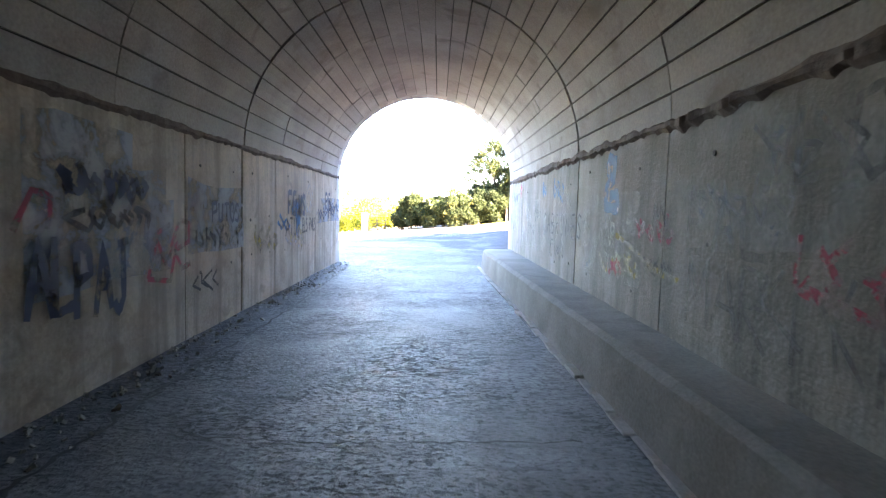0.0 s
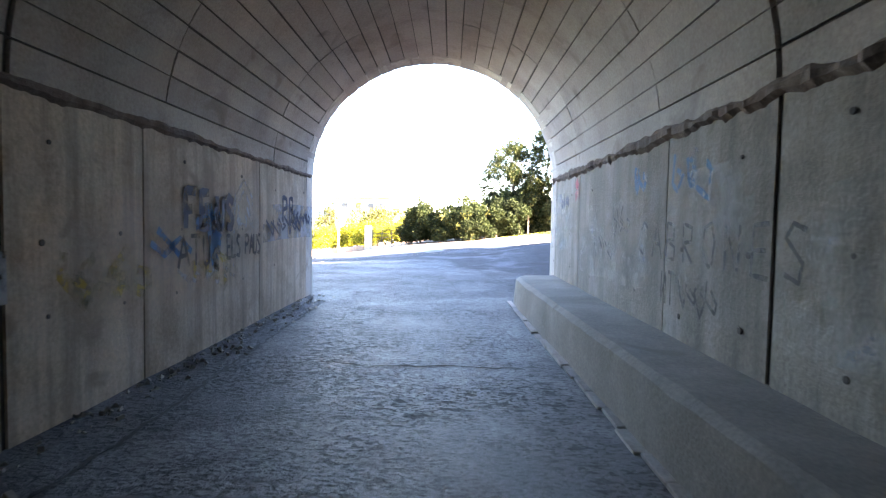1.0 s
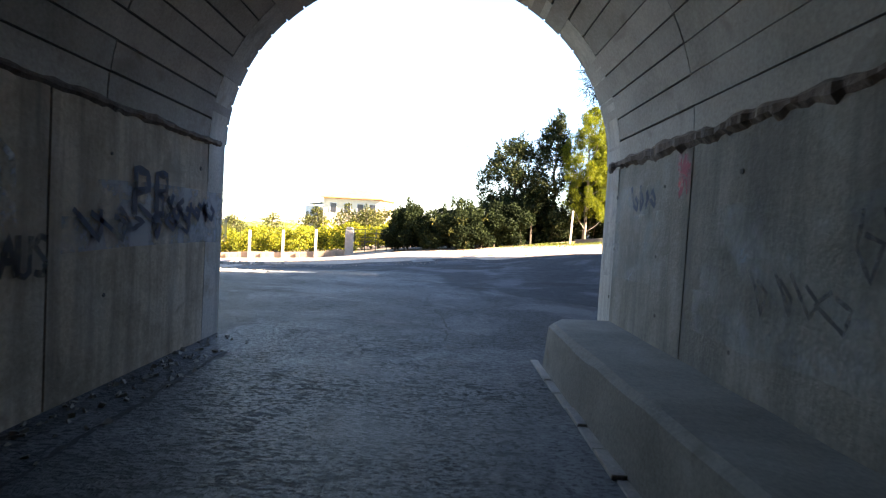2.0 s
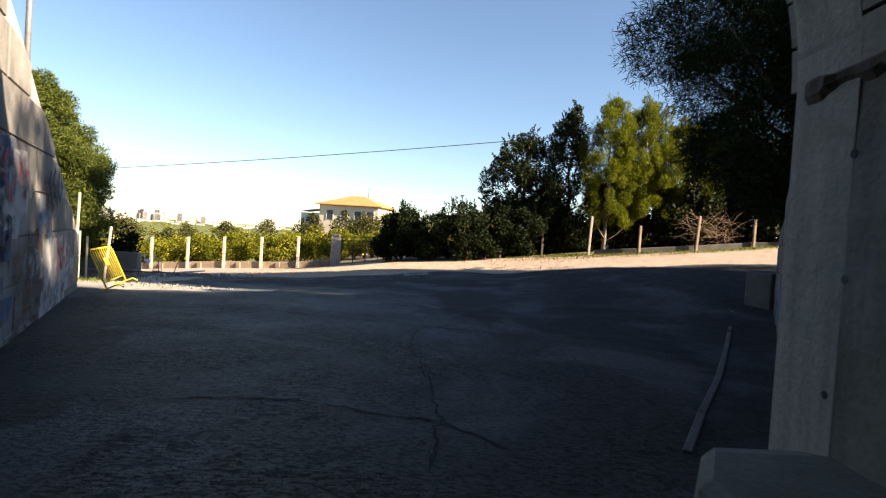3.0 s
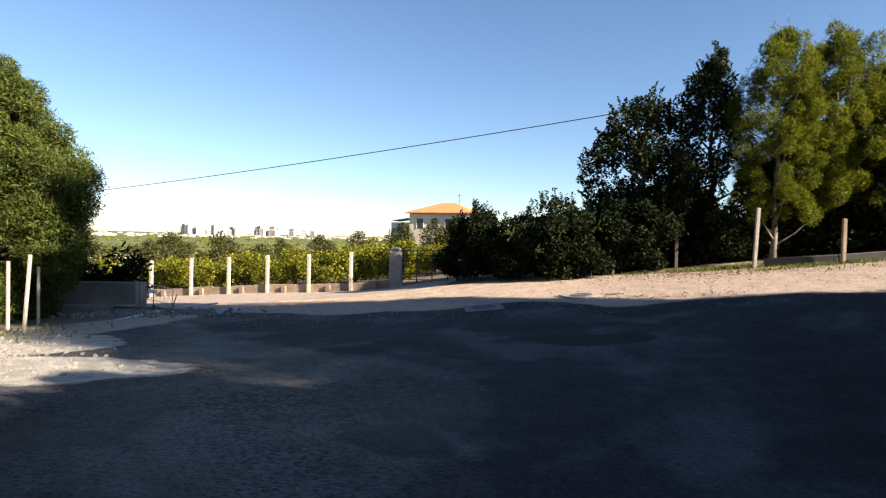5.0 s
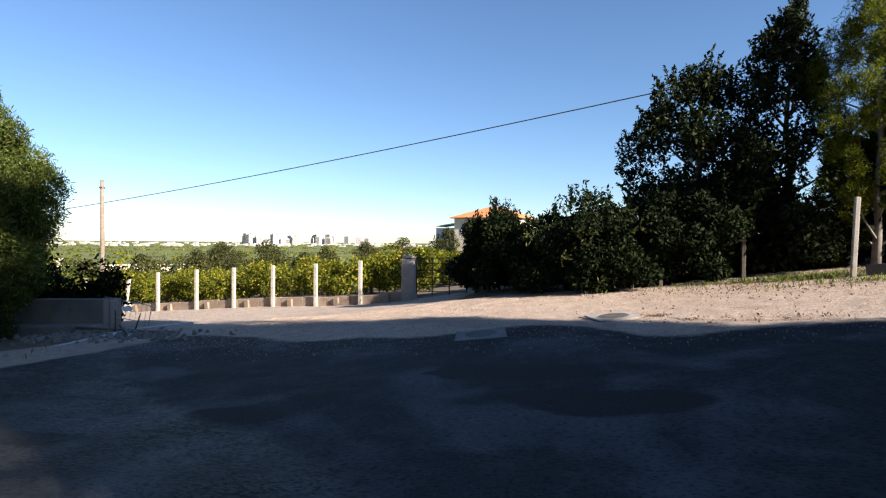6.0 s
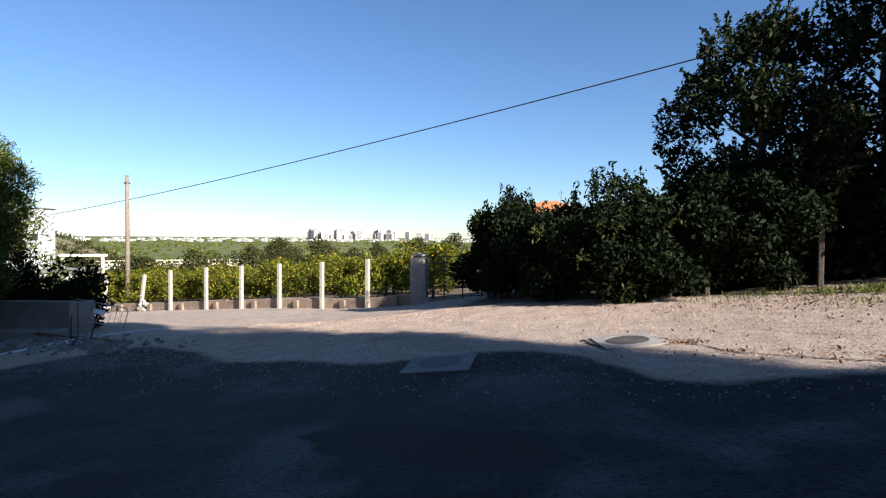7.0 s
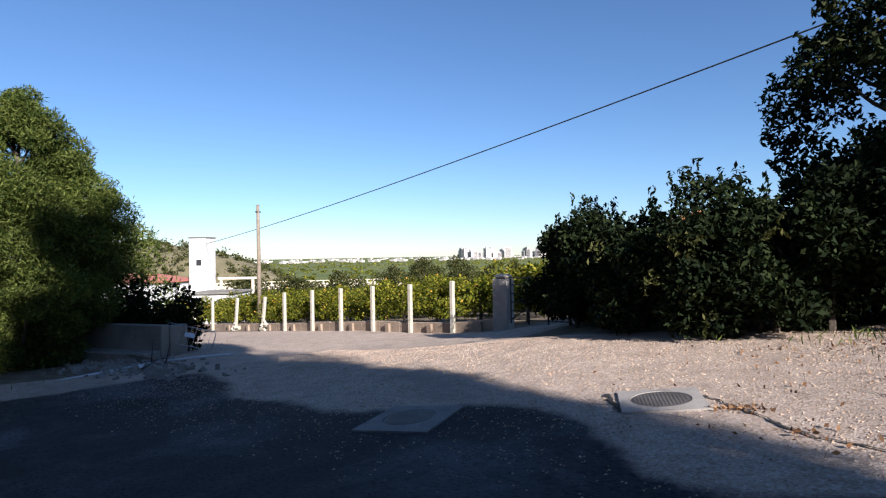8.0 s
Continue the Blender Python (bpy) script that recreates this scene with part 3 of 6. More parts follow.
def vault():
    """Boards of the vault's formwork, each a shallow slab with open joints, in front of a solid shell."""
    bm = bmesh.new()
    for k in range(len(RINGS) - 1):
        for j in range(STRIPS):
            gap = 0.011 if RNG.random() < 0.55 else 0.024
            a0, a1 = math.pi * j / STRIPS + gap / R / 2, math.pi * (j + 1) / STRIPS - gap / R / 2
            rr = R + RNG.normal() * 0.004
            shift = 0.0
            wide = 0.03 if k < len(RINGS) - 2 and RINGS[k + 1] == 12.15 else 0.006
            ring = []
            for a in (a0, (a0 + a1) / 2, a1):
                x, z = arch_point(a, rr)
                xo, zo = arch_point(a, R + 0.06)
                y0 = RINGS[k] + (0.03 if RINGS[k] == 12.15 else 0.006) + (shift if k and RINGS[k] != 12.15 else 0)
                y1 = (RINGS[k + 1] - wide) if RINGS[k + 1] is not None else portal_y(x) + 0.05
                ring.append([bm.verts.new(p) for p in ((x, y0, z), (x, y1, z), (xo, y1, zo), (xo, y0, zo))])
            for p, q in zip(ring, ring[1:]):
                for s in range(4):
                    bm.faces.new((p[s], q[s], q[(s + 1) % 4], p[(s + 1) % 4]))
            bm.faces.new(ring[0][::-1])
            bm.faces.new(ring[-1])
    bmesh.ops.recalc_face_normals(bm, faces=bm.faces)
    ob = as_object("ceiling", bm, M_vault)
    tagged(ob, "board-marked grey concrete barrel vault with dark open joints", "vault", kind="structure")
    bm = bmesh.new()
    n = 40
    ring = []
    for j in range(n + 1):
        a = math.pi * j / n
        xi, zi = arch_point(a, R + 0.03)
        xo, zo = arch_point(a, R + 0.5)
        ring.append([bm.verts.new(p) for p in ((xi, BACK, zi), (xi, portal_y(xi), zi), (xo, portal_y(xo), zo), (xo, BACK, zo))])
    for p, q in zip(ring, ring[1:]):
        for s in range(4):
            bm.faces.new((p[s], q[s], q[(s + 1) % 4], p[(s + 1) % 4]))
    bmesh.ops.recalc_face_normals(bm, faces=bm.faces)
    tagged(as_object("vault_shell", bm, M_joint), "dark concrete shell behind the vault boards", "vault", kind="structure")


vault()


def rough_panel(bm, x_face, x_back, y0, y1, z0, z1, skew_top=0.0):
    """A cast panel with slightly uneven face and chamfered edges."""
    s = 1 if x_back < x_face else -1
    c = 0.012
    ny, nz = max(2, int((y1 - y0) / 0.5)), 5
    grid = []
    for j in range(ny + 1):
        row = []
        for k in range(nz + 1):
            y, z = y0 + (y1 - y0) * j / ny, z0 + (z1 - z0) * k / nz
            edge = j in (0, ny) or k == nz
            row.append(bm.verts.new((x_face - s * (c if edge else 0.004 * noise.noise((y * 1.3, z * 1.3, x_face))), y, z)))
        grid.append(row)
    for j in range(ny):
        for k in range(nz):
            bm.faces.new((grid[j][k], grid[j + 1][k], grid[j + 1][k + 1], grid[j][k + 1]))
    back = [bm.verts.new((x_back, y, z)) for y, z in ((y0, z0), (y1, z0), (y1, z1), (y0, z1))]
    bm.faces.new(back[::-1])
    bm.faces.new([grid[j][0] for j in range(ny + 1)][::-1] + [back[0], back[1]])
    bm.faces.new([grid[j][nz] for j in range(ny + 1)] + [back[2], back[3]])
    bm.faces.new([grid[0][k] for k in range(nz + 1)] + [back[3], back[0]])
    bm.faces.new([grid[ny][k] for k in range(nz + 1)][::-1] + [back[1], back[2]])
    bmesh.ops.recalc_face_normals(bm, faces=bm.faces)
    return bm


def tie_holes(parent, x, s, spots):
    for y, z, r in spots:
        bm = bmesh.new()
        tube(bm, [(x + s * 0.003, y, z), (x - s * 0.02, y, z)], r, 8)
        part("tie_hole", bm, M_joint, parent)


def tunnel_wall(name, x, back, joints, label, wide, mat):
    s = 1 if back < x else -1
    bm = boxes(((min(back, x - s * 0.03), BACK, -0.3), (max(back, x - s * 0.03), min(portal_y(x), portal_y(back)) - 0.05, ZS)))
    w = tagged(as_object(name, bm, M_joint), label, "wall", kind="structure")
    for a, b in zip(joints, joints[1:]):
        ga = 0.026 if a in wide else 0.011
        gb = 0.026 if b in wide else 0.011
        bm = bmesh.new()
        rough_panel(bm, x, x - s * 0.05, a + ga, b - gb, -0.05, ZS - 0.02)
        part("panel", bm, mat, w)
    spots = []
    for a, b in zip(joints, joints[1:]):
        if b > 2:
            for z in (0.75, 1.35, 1.95):
                for f in (0.22, 0.78):
                    if RNG.random() < 0.85:
                        spots.append((a + (b - a) * f + RNG.normal() * 0.05, z + RNG.normal() * 0.04, RNG.uniform(0.014, 0.024)))
    tie_holes(w, x, s, spots)
    return w


LEFT_JOINTS = [BACK, -10.1, -6.7, -3.3, 0.1, 3.5, 6.95, 10.39, 12.1, 13.65, 16.6, portal_y(XL)]
RIGHT_JOINTS = [BACK, -9.0, -5.6, -2.2, 1.2, 5.4, 9.15, 12.15, 13.82, 17.2, portal_y(XR)]
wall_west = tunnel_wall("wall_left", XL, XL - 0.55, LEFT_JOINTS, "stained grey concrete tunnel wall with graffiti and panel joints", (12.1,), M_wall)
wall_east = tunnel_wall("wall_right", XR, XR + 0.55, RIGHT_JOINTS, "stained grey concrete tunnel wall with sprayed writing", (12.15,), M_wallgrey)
# End wall added out of view; it keeps daylight out from behind.
tagged(as_object("wall_back", boxes(((XL - 0.5, BACK - 0.5, -0.3), (XR + 0.5, BACK, 5.2))), M_wall), "plain unseen wall added to close the tunnel", "wall", kind="structure")


def spring_lip(name, x, s, y1, label, size):
    """Broken, stained mortar lip between wall and vault."""
    bm = bmesh.new()
    ys = list(np.arange(-6, y1, 0.055))
    prev = None
    for y in ys:
        out = 0.03 + 0.02 * noise.noise((y * 2.1, x, 0)) + 0.022 * noise.noise((y * 8.0, x, 3)) + 0.006 * RNG.normal()
        lo = 0.05 + 0.06 * noise.noise((y * 1.1, x, 7)) + 0.05 * noise.noise((y * 7.0, x, 2)) + 0.008 * RNG.normal()
        hi = 0.06 + 0.07 * noise.noise((y * 1.6, x, 9)) + 0.04 * noise.noise((y * 6.0, x, 5))
        out, lo, hi = out * size, lo * size, hi * size
        ring = [bm.verts.new(p) for p in ((x - s * 0.01, y, ZS - 0.02 - max(0.01, lo)), (x + s * max(0.006, out), y, ZS - max(0.005, lo * 0.6)), (x + s * max(0.008, out), y, ZS + hi * 0.4), (x - s * 0.002, y, ZS + max(0.02, hi)))]
        if prev:
            for k in range(3):
                bm.faces.new((prev[k], ring[k], ring[k + 1], prev[k + 1]))
        prev = ring
    bmesh.ops.recalc_face_normals(bm, faces=bm.faces)
    tagged(as_object(name, bm, M_rust), label, "trim", kind="structure")


spring_lip("trim_left", XL, 1, portal_y(XL) - 0.1, "dark broken mortar lip along the springing", 0.55)
spring_lip("trim_right", XR, -1, portal_y(XR) - 0.1, "dark rusty mortar lip along the springing", 0.9)


def bench_front(y):
    return 0.86 - 0.027 * min(10.5, max(0, y - 7))


def bench():
    """Low concrete bench along the wall, worn top edge, rounded end beyond the portal."""
    bm = bmesh.new()
    prev = None
    ys = list(np.arange(BACK, 18.9, 0.3)) + [19.0, 19.2]
    for k, y in enumerate(ys):
        w = 0.09 * noise.noise((y * 0.5, 0, 5))
        front = bench_front(y) + 0.02 * w
        if y > 18.7:
            front += (y - 18.7) * 0.5
        top = 0.5 - (0.05 if y > 19.1 else 0) + 0.015 * noise.noise((y * 2.1, 1, 1))
        wear = 0.025 + 0.03 * max(0, noise.noise((y * 1.7, 3, 1)))
        prof = [(front - 0.03, -0.1), (front + 0.02, top - wear - 0.02), (front + 0.05 + wear, top), (XR + 0.03, top + 0.01), (XR + 0.03, -0.1)]
        ring = [bm.verts.new((x, y, z)) for x, z in prof]
        if prev:
            for s in range(4):
                bm.faces.new((prev[s], ring[s], ring[s + 1], prev[s + 1]))
        prev = ring
    bm.faces.new(prev)
    bmesh.ops.recalc_face_normals(bm, faces=bm.faces)
    b = tagged(as_object("bench", bm, M_bench), "worn grey-brown concrete ledge along the tunnel wall", "bench", kind="structure")
    bm = bmesh.new()
    for y in np.arange(-2, 18.6, 0.42):
        if RNG.random() < 0.9:
            f = bench_front(y)
            box(bm, (f - 0.1 + RNG.normal() * 0.01, y + 0.01, -0.02), (f - 0.015, y + 0.41, 0.022 + RNG.normal() * 0.006), 0.006)
    part("edge_strip", bm, M_collar, b, "pale mortar strip along the foot")


bench()


def floor_rubble():
    bm = bmesh.new()
    for _ in range(420):
        y = RNG.uniform(4, 19.4)
        x = XL + abs(RNG.normal()) * 0.2 + 0.03
        q = RNG.uniform(0.006, 0.022)
        m = pose(x, y, land(x, y) + q * 0.2, *RNG.uniform(0, 90, 3))
        box(bm, (-q, -q * 1.5, -q * 0.5), (q, q * 1.5, q * 0.5), 0, m)
    tagged(as_object("rubble", bm, M_bench), "crumbled concrete bits along the wall foot", "rubble", kind="stuff")


floor_rubble()

# ---- headwall, wings, embankment ----
PU, PV = Vector((0.9998, -0.02, 0)), Vector((0.02, 0.9998, 0))
P0 = Vector((XC, portal_y(XC), 0))
TOPZ = 5.6


def headwall():
    bm = bmesh.new()
    n = 36
    for v0, v1 in ((0.0, -0.45),):
        def at(x, z, v):
            p = Vector((x, portal_y(x) + v, z))
            return bm.verts.new(p)
        inner = [(XL, -0.3)] + [arch_point(math.pi * j / n, R) for j in range(n + 1)] + [(XR, -0.3)]
        outer = []
        for x, z in inner:
            d = Vector((x - XC, z - ZS))
            if z < ZS - 0.01:
                outer.append((XL - 1.2 if x < XC else XR + 1.2, z))
            else:
                k = min((R + 1.2) / max(abs(d.x), 1e-6), (TOPZ - ZS) / max(d.y, 1e-6))
                outer.append((XC + d.x * k, ZS + d.y * k))
        a = [(at(*i, v0), at(*o, v0), at(*o, v1), at(*i, v1)) for i, o in zip(inner, outer)]
        for p, q in zip(a, a[1:]):
            for s in range(4):
                bm.faces.new((p[s], q[s], q[(s + 1) % 4], p[(s + 1) % 4]))
    bmesh.ops.recalc_face_normals(bm, faces=bm.faces)
    tagged(as_object("wall_portal", bm, M_wing), "plastered portal wall round the tunnel mouth", "wall", kind="structure")


headwall()
WING_L = (Vector((-3.68, 19.56, 0)), Vector((-7.45, 26.9, 0)))
WING_R = (Vector((1.75, 19.47, 0)), Vector((6.9, 28.5, 0)))
WING_TOPS = {-1: (4.6, 1.0), 1: (5.6, 1.75)}


def wing(name, a, b, side, label):
    z_start, z_end = WING_TOPS[side]
    d = (b - a).normalized()
    nrm = Vector((-d.y, d.x, 0)) * side
    bm = bmesh.new()
    n = 16
    prev = None
    for k in range(n + 1):
        f = k / n
        p = a.lerp(b, f)
        zt = z_start + (z_end - z_start) * f + 0.04 * noise.noise((f * 14, side, 0))
        cols = []
        for m in range(7):
            z = -0.9 + (zt + 0.9) * m / 6
            cols.append(p + Vector((0, 0, z)) + nrm * (0.015 * noise.noise((f * 9, z, side))))
        cols += [p - nrm * 0.45 + Vector((0, 0, zt)), p - nrm * 0.6 + Vector((0, 0, -0.9))]
        ring = [bm.verts.new(c) for c in cols]
        if prev:
            for s in range(len(ring)):
                bm.faces.new((prev[s], ring[s], ring[(s + 1) % len(ring)], prev[(s + 1) % len(ring)]))
        else:
            bm.faces.new(ring)
        prev = ring
    bm.faces.new(prev[::-1])
    bmesh.ops.recalc_face_normals(bm, faces=bm.faces)
    return tagged(as_object(name, bm, M_wing), label, "wall", kind="structure"), nrm


wing_left, WN_L = wing("wall_wing_left", *WING_L, -1, "sunlit block wing wall with sloping top and faded paint")
wing_right, WN_R = wing("wall_wing_right", *WING_R, 1, "shaded block wing wall with sloping top and graffiti")


def wing_blocks(wall, a, b, nrm, side, mat):
    """Courses of rough blocks on the wing's face, cut along the slope."""
    d = (b - a).normalized()
    length = (b - a).length
    turn = Matrix((( d.x, nrm.x, 0, 0), (d.y, nrm.y, 0, 0), (0, 0, 1, 0), (0, 0, 0, 1)))
    z_start, z_end = WING_TOPS[side]
    h, k = 0.52, 0
    while -0.45 + k * h < z_start - 0.2:
        z0 = -0.45 + k * h
        s = -0.45 * (k % 2)
        while s < length:
            w = RNG.uniform(0.75, 1.15)
            s0, s1 = max(0.02, s), min(length - 0.01, s + w)
            top0, top1 = (z_start + (z_end - z_start) * q / length - 0.02 for q in (s0, s1))
            if s1 - s0 > 0.1 and top1 > z0 + 0.08:
                out = 0.03 + RNG.uniform(0, 0.009)
                g = 0.005
                e0, e1 = min(z0 + h - g, top0), min(z0 + h - g, top1)
                bm = bmesh.new()
                c = 0.008
                back = [bm.verts.new((s0 + g, 0.012, z0 + g)), bm.verts.new((s1 - g, 0.012, z0 + g)), bm.verts.new((s1 - g, 0.012, e1)), bm.verts.new((s0 + g, 0.012, e0))]
                front = [bm.verts.new((s0 + g + c, out + RNG.normal() * 0.004, z0 + g + c)), bm.verts.new((s1 - g - c, out + RNG.normal() * 0.004, z0 + g + c)), bm.verts.new((s1 - g - c, out + RNG.normal() * 0.004, e1 - c)), bm.verts.new((s0 + g + c, out + RNG.normal() * 0.004, e0 - c))]
                bm.faces.new(front)
                for i in range(4):
                    bm.faces.new((back[i], back[(i + 1) % 4], front[(i + 1) % 4], front[i]))
                bmesh.ops.transform(bm, matrix=Matrix.Translation(a) @ turn, verts=bm.verts)
                bmesh.ops.recalc_face_normals(bm, faces=bm.faces)
                part("block", bm, mat, wall)
            s += w
        k += 1


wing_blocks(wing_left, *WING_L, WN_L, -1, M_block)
wing_blocks(wing_right, *WING_R, WN_R, 1, M_blockshade)


def embankment():
    bm = bmesh.new()

    def patch(rows):
        g = [[bm.verts.new(p) for p in r] for r in rows]
        for r, q in zip(g, g[1:]):
            for k in range(len(r) - 1):
                bm.faces.new((r[k], r[k + 1], q[k + 1], q[k]))

    rows = []
    for v in np.linspace(-34, -0.45, 18):
        rows.append([P0 + PU * u + PV * v + Vector((0, 0, TOPZ - 0.25 - max(0, -20 - v) * 0.3 + 0.12 * noise.noise((u * 0.3, v * 0.3, 0)))) for u in np.linspace(-70, 70, 60)])
    patch(rows)
    for a, b, side in ((*WING_L, -1), (*WING_R, 1)):
        z_start, z_end = WING_TOPS[side]
        rows = []
        for k in range(15):
            f = k / 12
            w = a.lerp(b, f)
            w = w + PU * side * 0.5
            zt = z_start - 0.3 + (z_end - z_start) * f
            row = []
            for q in (0, 0.4, 0.9, 1.6, 2.6, 4, 6, 9, 13, 18, 25, 35, 50, 62):
                p = w + PU * side * q
                z = zt + 0.1 * noise.noise((p.x * 0.6, p.y * 0.6, 1)) - (0.4 if q == 0 else 0)
                row.append(Vector((p.x, p.y, max(z, land(p.x, p.y) - 0.4))))
            rows.append(row)
        patch(rows)
    bmesh.ops.recalc_face_normals(bm, faces=bm.faces)
    for f in bm.faces:
        f.smooth = True
    tagged(as_object("embankment", bm, M_earth), "earth embankment carrying the road over the tunnel", "embankment", kind="structure")


embankment()


def kerb_line():
    pts = [(1.3, 20.3), (1.86, 21.26), (2.74, 22.7), (3.74, 24.47), (4.75, 26.3), (5.75, 28.1), (6.5, 29.5)]
    k = tagged(new("kerb"), "low pale concrete kerb beside the road", "kerb", kind="structure")
    for (ax, ay), (bx, by) in zip(pts, pts[1:]):
        d = Vector((bx - ax, by - ay, 0))
        m = Matrix.Translation((ax, ay, land(ax, ay))) @ d.to_track_quat("Y", "Z").to_matrix().to_4x4()
        bm = bmesh.new()
        box(bm, (-0.035, 0.01, -0.15), (0.035, d.length - 0.01, 0.02), 0.01)
        bmesh.ops.transform(bm, matrix=m, verts=bm.verts)
        part("kerbstone", bm, M_blockshade, k)


kerb_line()


def ribbon(name, pts, widths, mat, lift=0.006, label="", category="crack"):
    """A thin ragged crack lying on the ground."""
    bm = bmesh.new()
    full = []
    for (ax, ay), (bx, by) in zip(pts, pts[1:]):
        n = max(3, int(math.hypot(bx - ax, by - ay) / 0.07))
        full += [(ax + (bx - ax) * k / n + RNG.normal() * 0.018, ay + (by - ay) * k / n + RNG.normal() * 0.018) for k in range(n)]
    full.append(pts[-1])
    prev = None
    for k, (x, y) in enumerate(full):
        q = full[min(k + 1, len(full) - 1)]
        p = full[max(k - 1, 0)]
        d = Vector((q[0] - p[0], q[1] - p[1], 0)).normalized()
        s = Vector((-d.y, d.x, 0)) * widths * RNG.uniform(0.3, 1.2)
        c = Vector((x, y, land(x, y) + 0.012 * noise.noise((x * 0.7, y * 0.7, 0)) + 0.005 * noise.noise((x * 2.6, y * 2.6, 4)) + lift))
        ring = (bm.verts.new(c + s), bm.verts.new(c - s))
        if prev:
            bm.faces.new((prev[0], prev[1], ring[1], ring[0]))
        prev = ring
    tagged(as_object(name, bm, mat), label or "dark crack in the concrete apron", category, kind="structure")


for line, w in (([(-4.46, 26.05), (-3.83, 25.69), (-2.86, 25.39), (-1.58, 25.07), (-0.7, 24.83), (-0.45, 24.82), (-0.02, 24.72), (1.2, 24.5)], 0.016),
                ([(-0.24, 25.6), (-0.37, 25.09), (-0.47, 24.82)], 0.013), ([(-0.7, 24.83), (-0.81, 24.42), (-0.85, 23.4), (-0.59, 22.07), (-0.5, 21.3), (-0.44, 20.64), (-0.5, 19.8)], 0.011),
                ([(-2.7, 20.7), (-2.17, 20.86), (-1.64, 20.92), (-1.0, 20.74), (-0.44, 20.64), (0.02, 20.17)], 0.013), ([(-2.75, 5.0), (-2.8, 9.0), (-2.72, 12.5), (-2.8, 15.5), (-2.85, 18.6)], 0.02),
                ([(-2.2, 10.75), (-1.39, 10.76), (-0.2, 10.7), (0.4, 10.8)], 0.008), ([(-2.3, 7.9), (-1.2, 7.85), (0.4, 7.95)], 0.008), ([(-2.2, 14.25), (-1.82, 14.44), (-1.47, 14.27), (-0.57, 14.32), (0.15, 14.29)], 0.014),
                ([(-2.1, 22.3), (-1.9, 23.0), (-1.6, 23.7)], 0.007), ([(0.26, 36.92), (0.4, 36.65), (0.62, 36.32)], 0.03), ([(1.0, 37.2), (1.68, 36.5), (2.07, 36.05), (2.34, 35.89), (2.9, 35.6), (4.2, 35.2)], 0.014), ([(2.39, 37.35), (2.8, 36.9), (3.4, 36.6), (4.6, 36.5)], 0.006)):
    ribbon("crack", line, w * 1.15, M_crack)


def graffiti(text_strokes, mat, wall, origin, u, up, size, width=0.05, label="", off=0.006, normal=None):
    """Hand-sprayed strokes on a wall: polylines in letter units, drawn as ribbons."""
    bm = bmesh.new()
    o, uu, vv = Vector(origin), Vector(u).normalized(), Vector(up)
    nn = Vector(normal) * off
    for st in text_strokes:
        pts = []
        for (ax, ay), (bx, by) in zip(st, st[1:]):
            for k in range(4):
                pts.append((ax + (bx - ax) * k / 4, ay + (by - ay) * k / 4))
        pts.append(st[-1])
        prev = None
        for k, (x, y) in enumerate(pts):
            a, b = pts[max(k - 1, 0)], pts[min(k + 1, len(pts) - 1)]
            d = Vector((b[0] - a[0], b[1] - a[1]))
            d = d.normalized() if d.length else Vector((1, 0))
            w = width * RNG.uniform(0.75, 1.15) * 0.5
            c = o + uu * (x * size) + vv * (y * size) + nn
            s = (uu * -d.y + vv * d.x) * w
            ring = (bm.verts.new(c + s), bm.verts.new(c - s))
            if prev:
                bm.faces.new((prev[0], prev[1], ring[1], ring[0]))
            prev = ring
    ob = part("graffiti", bm, mat, wall, label)
    ob.visible_shadow = False
    return ob


GLYPH = {
    "A": [[(0, 0), (0.35, 1), (0.7, 0)], [(0.14, 0.4), (0.58, 0.4)]], "M": [[(0, 0), (0.05, 1), (0.33, 0.4), (0.6, 1), (0.66, 0)]], "L": [[(0, 1), (0, 0), (0.6, 0.05)]], "P": [[(0, 0), (0, 1), (0.5, 0.95), (0.55, 0.6), (0, 0.5)]],
    "J": [[(0.55, 1), (0.55, 0.1), (0.3, -0.05), (0.1, 0.1)], [(0.3, 1), (0.8, 1)]], "C": [[(0.6, 0.85), (0.3, 1), (0, 0.6), (0.05, 0.15), (0.4, 0), (0.62, 0.15)]],
    "B": [[(0, 0), (0, 1), (0.45, 0.95), (0.45, 0.6), (0, 0.52), (0.55, 0.4), (0.5, 0.05), (0, 0)]], "R": [[(0, 0), (0, 1), (0.5, 0.9), (0.45, 0.55), (0, 0.5), (0.55, 0)]],
    "E": [[(0.55, 1), (0, 1), (0, 0), (0.55, 0)], [(0, 0.5), (0.45, 0.5)]], "S": [[(0.55, 0.9), (0.2, 1), (0, 0.75), (0.5, 0.35), (0.4, 0), (0, 0.1)]], "U": [[(0, 1), (0.05, 0.1), (0.3, 0), (0.5, 0.1), (0.55, 1)]],
    "F": [[(0.55, 1), (0, 1), (0, 0)], [(0, 0.5), (0.4, 0.5)]], "N": [[(0, 0), (0, 1), (0.55, 0), (0.55, 1)]], "T": [[(0, 1), (0.65, 1)], [(0.32, 1), (0.32, 0)]], "O": [[(0.3, 0), (0, 0.4), (0.1, 0.9), (0.4, 1), (0.6, 0.55), (0.5, 0.1), (0.3, 0)]],
    "I": [[(0.3, 0), (0.3, 1)]], "H": [[(0, 0), (0, 1)], [(0.55, 0), (0.55, 1)], [(0, 0.5), (0.55, 0.5)]], " ": []}


def letters(word, gap=0.85):
    out = []
    for k, ch in enumerate(word):
        out += [[(x + k * gap + RNG.normal() * 0.015, y + RNG.normal() * 0.02) for x, y in s] for s in GLYPH[ch]]
    return out


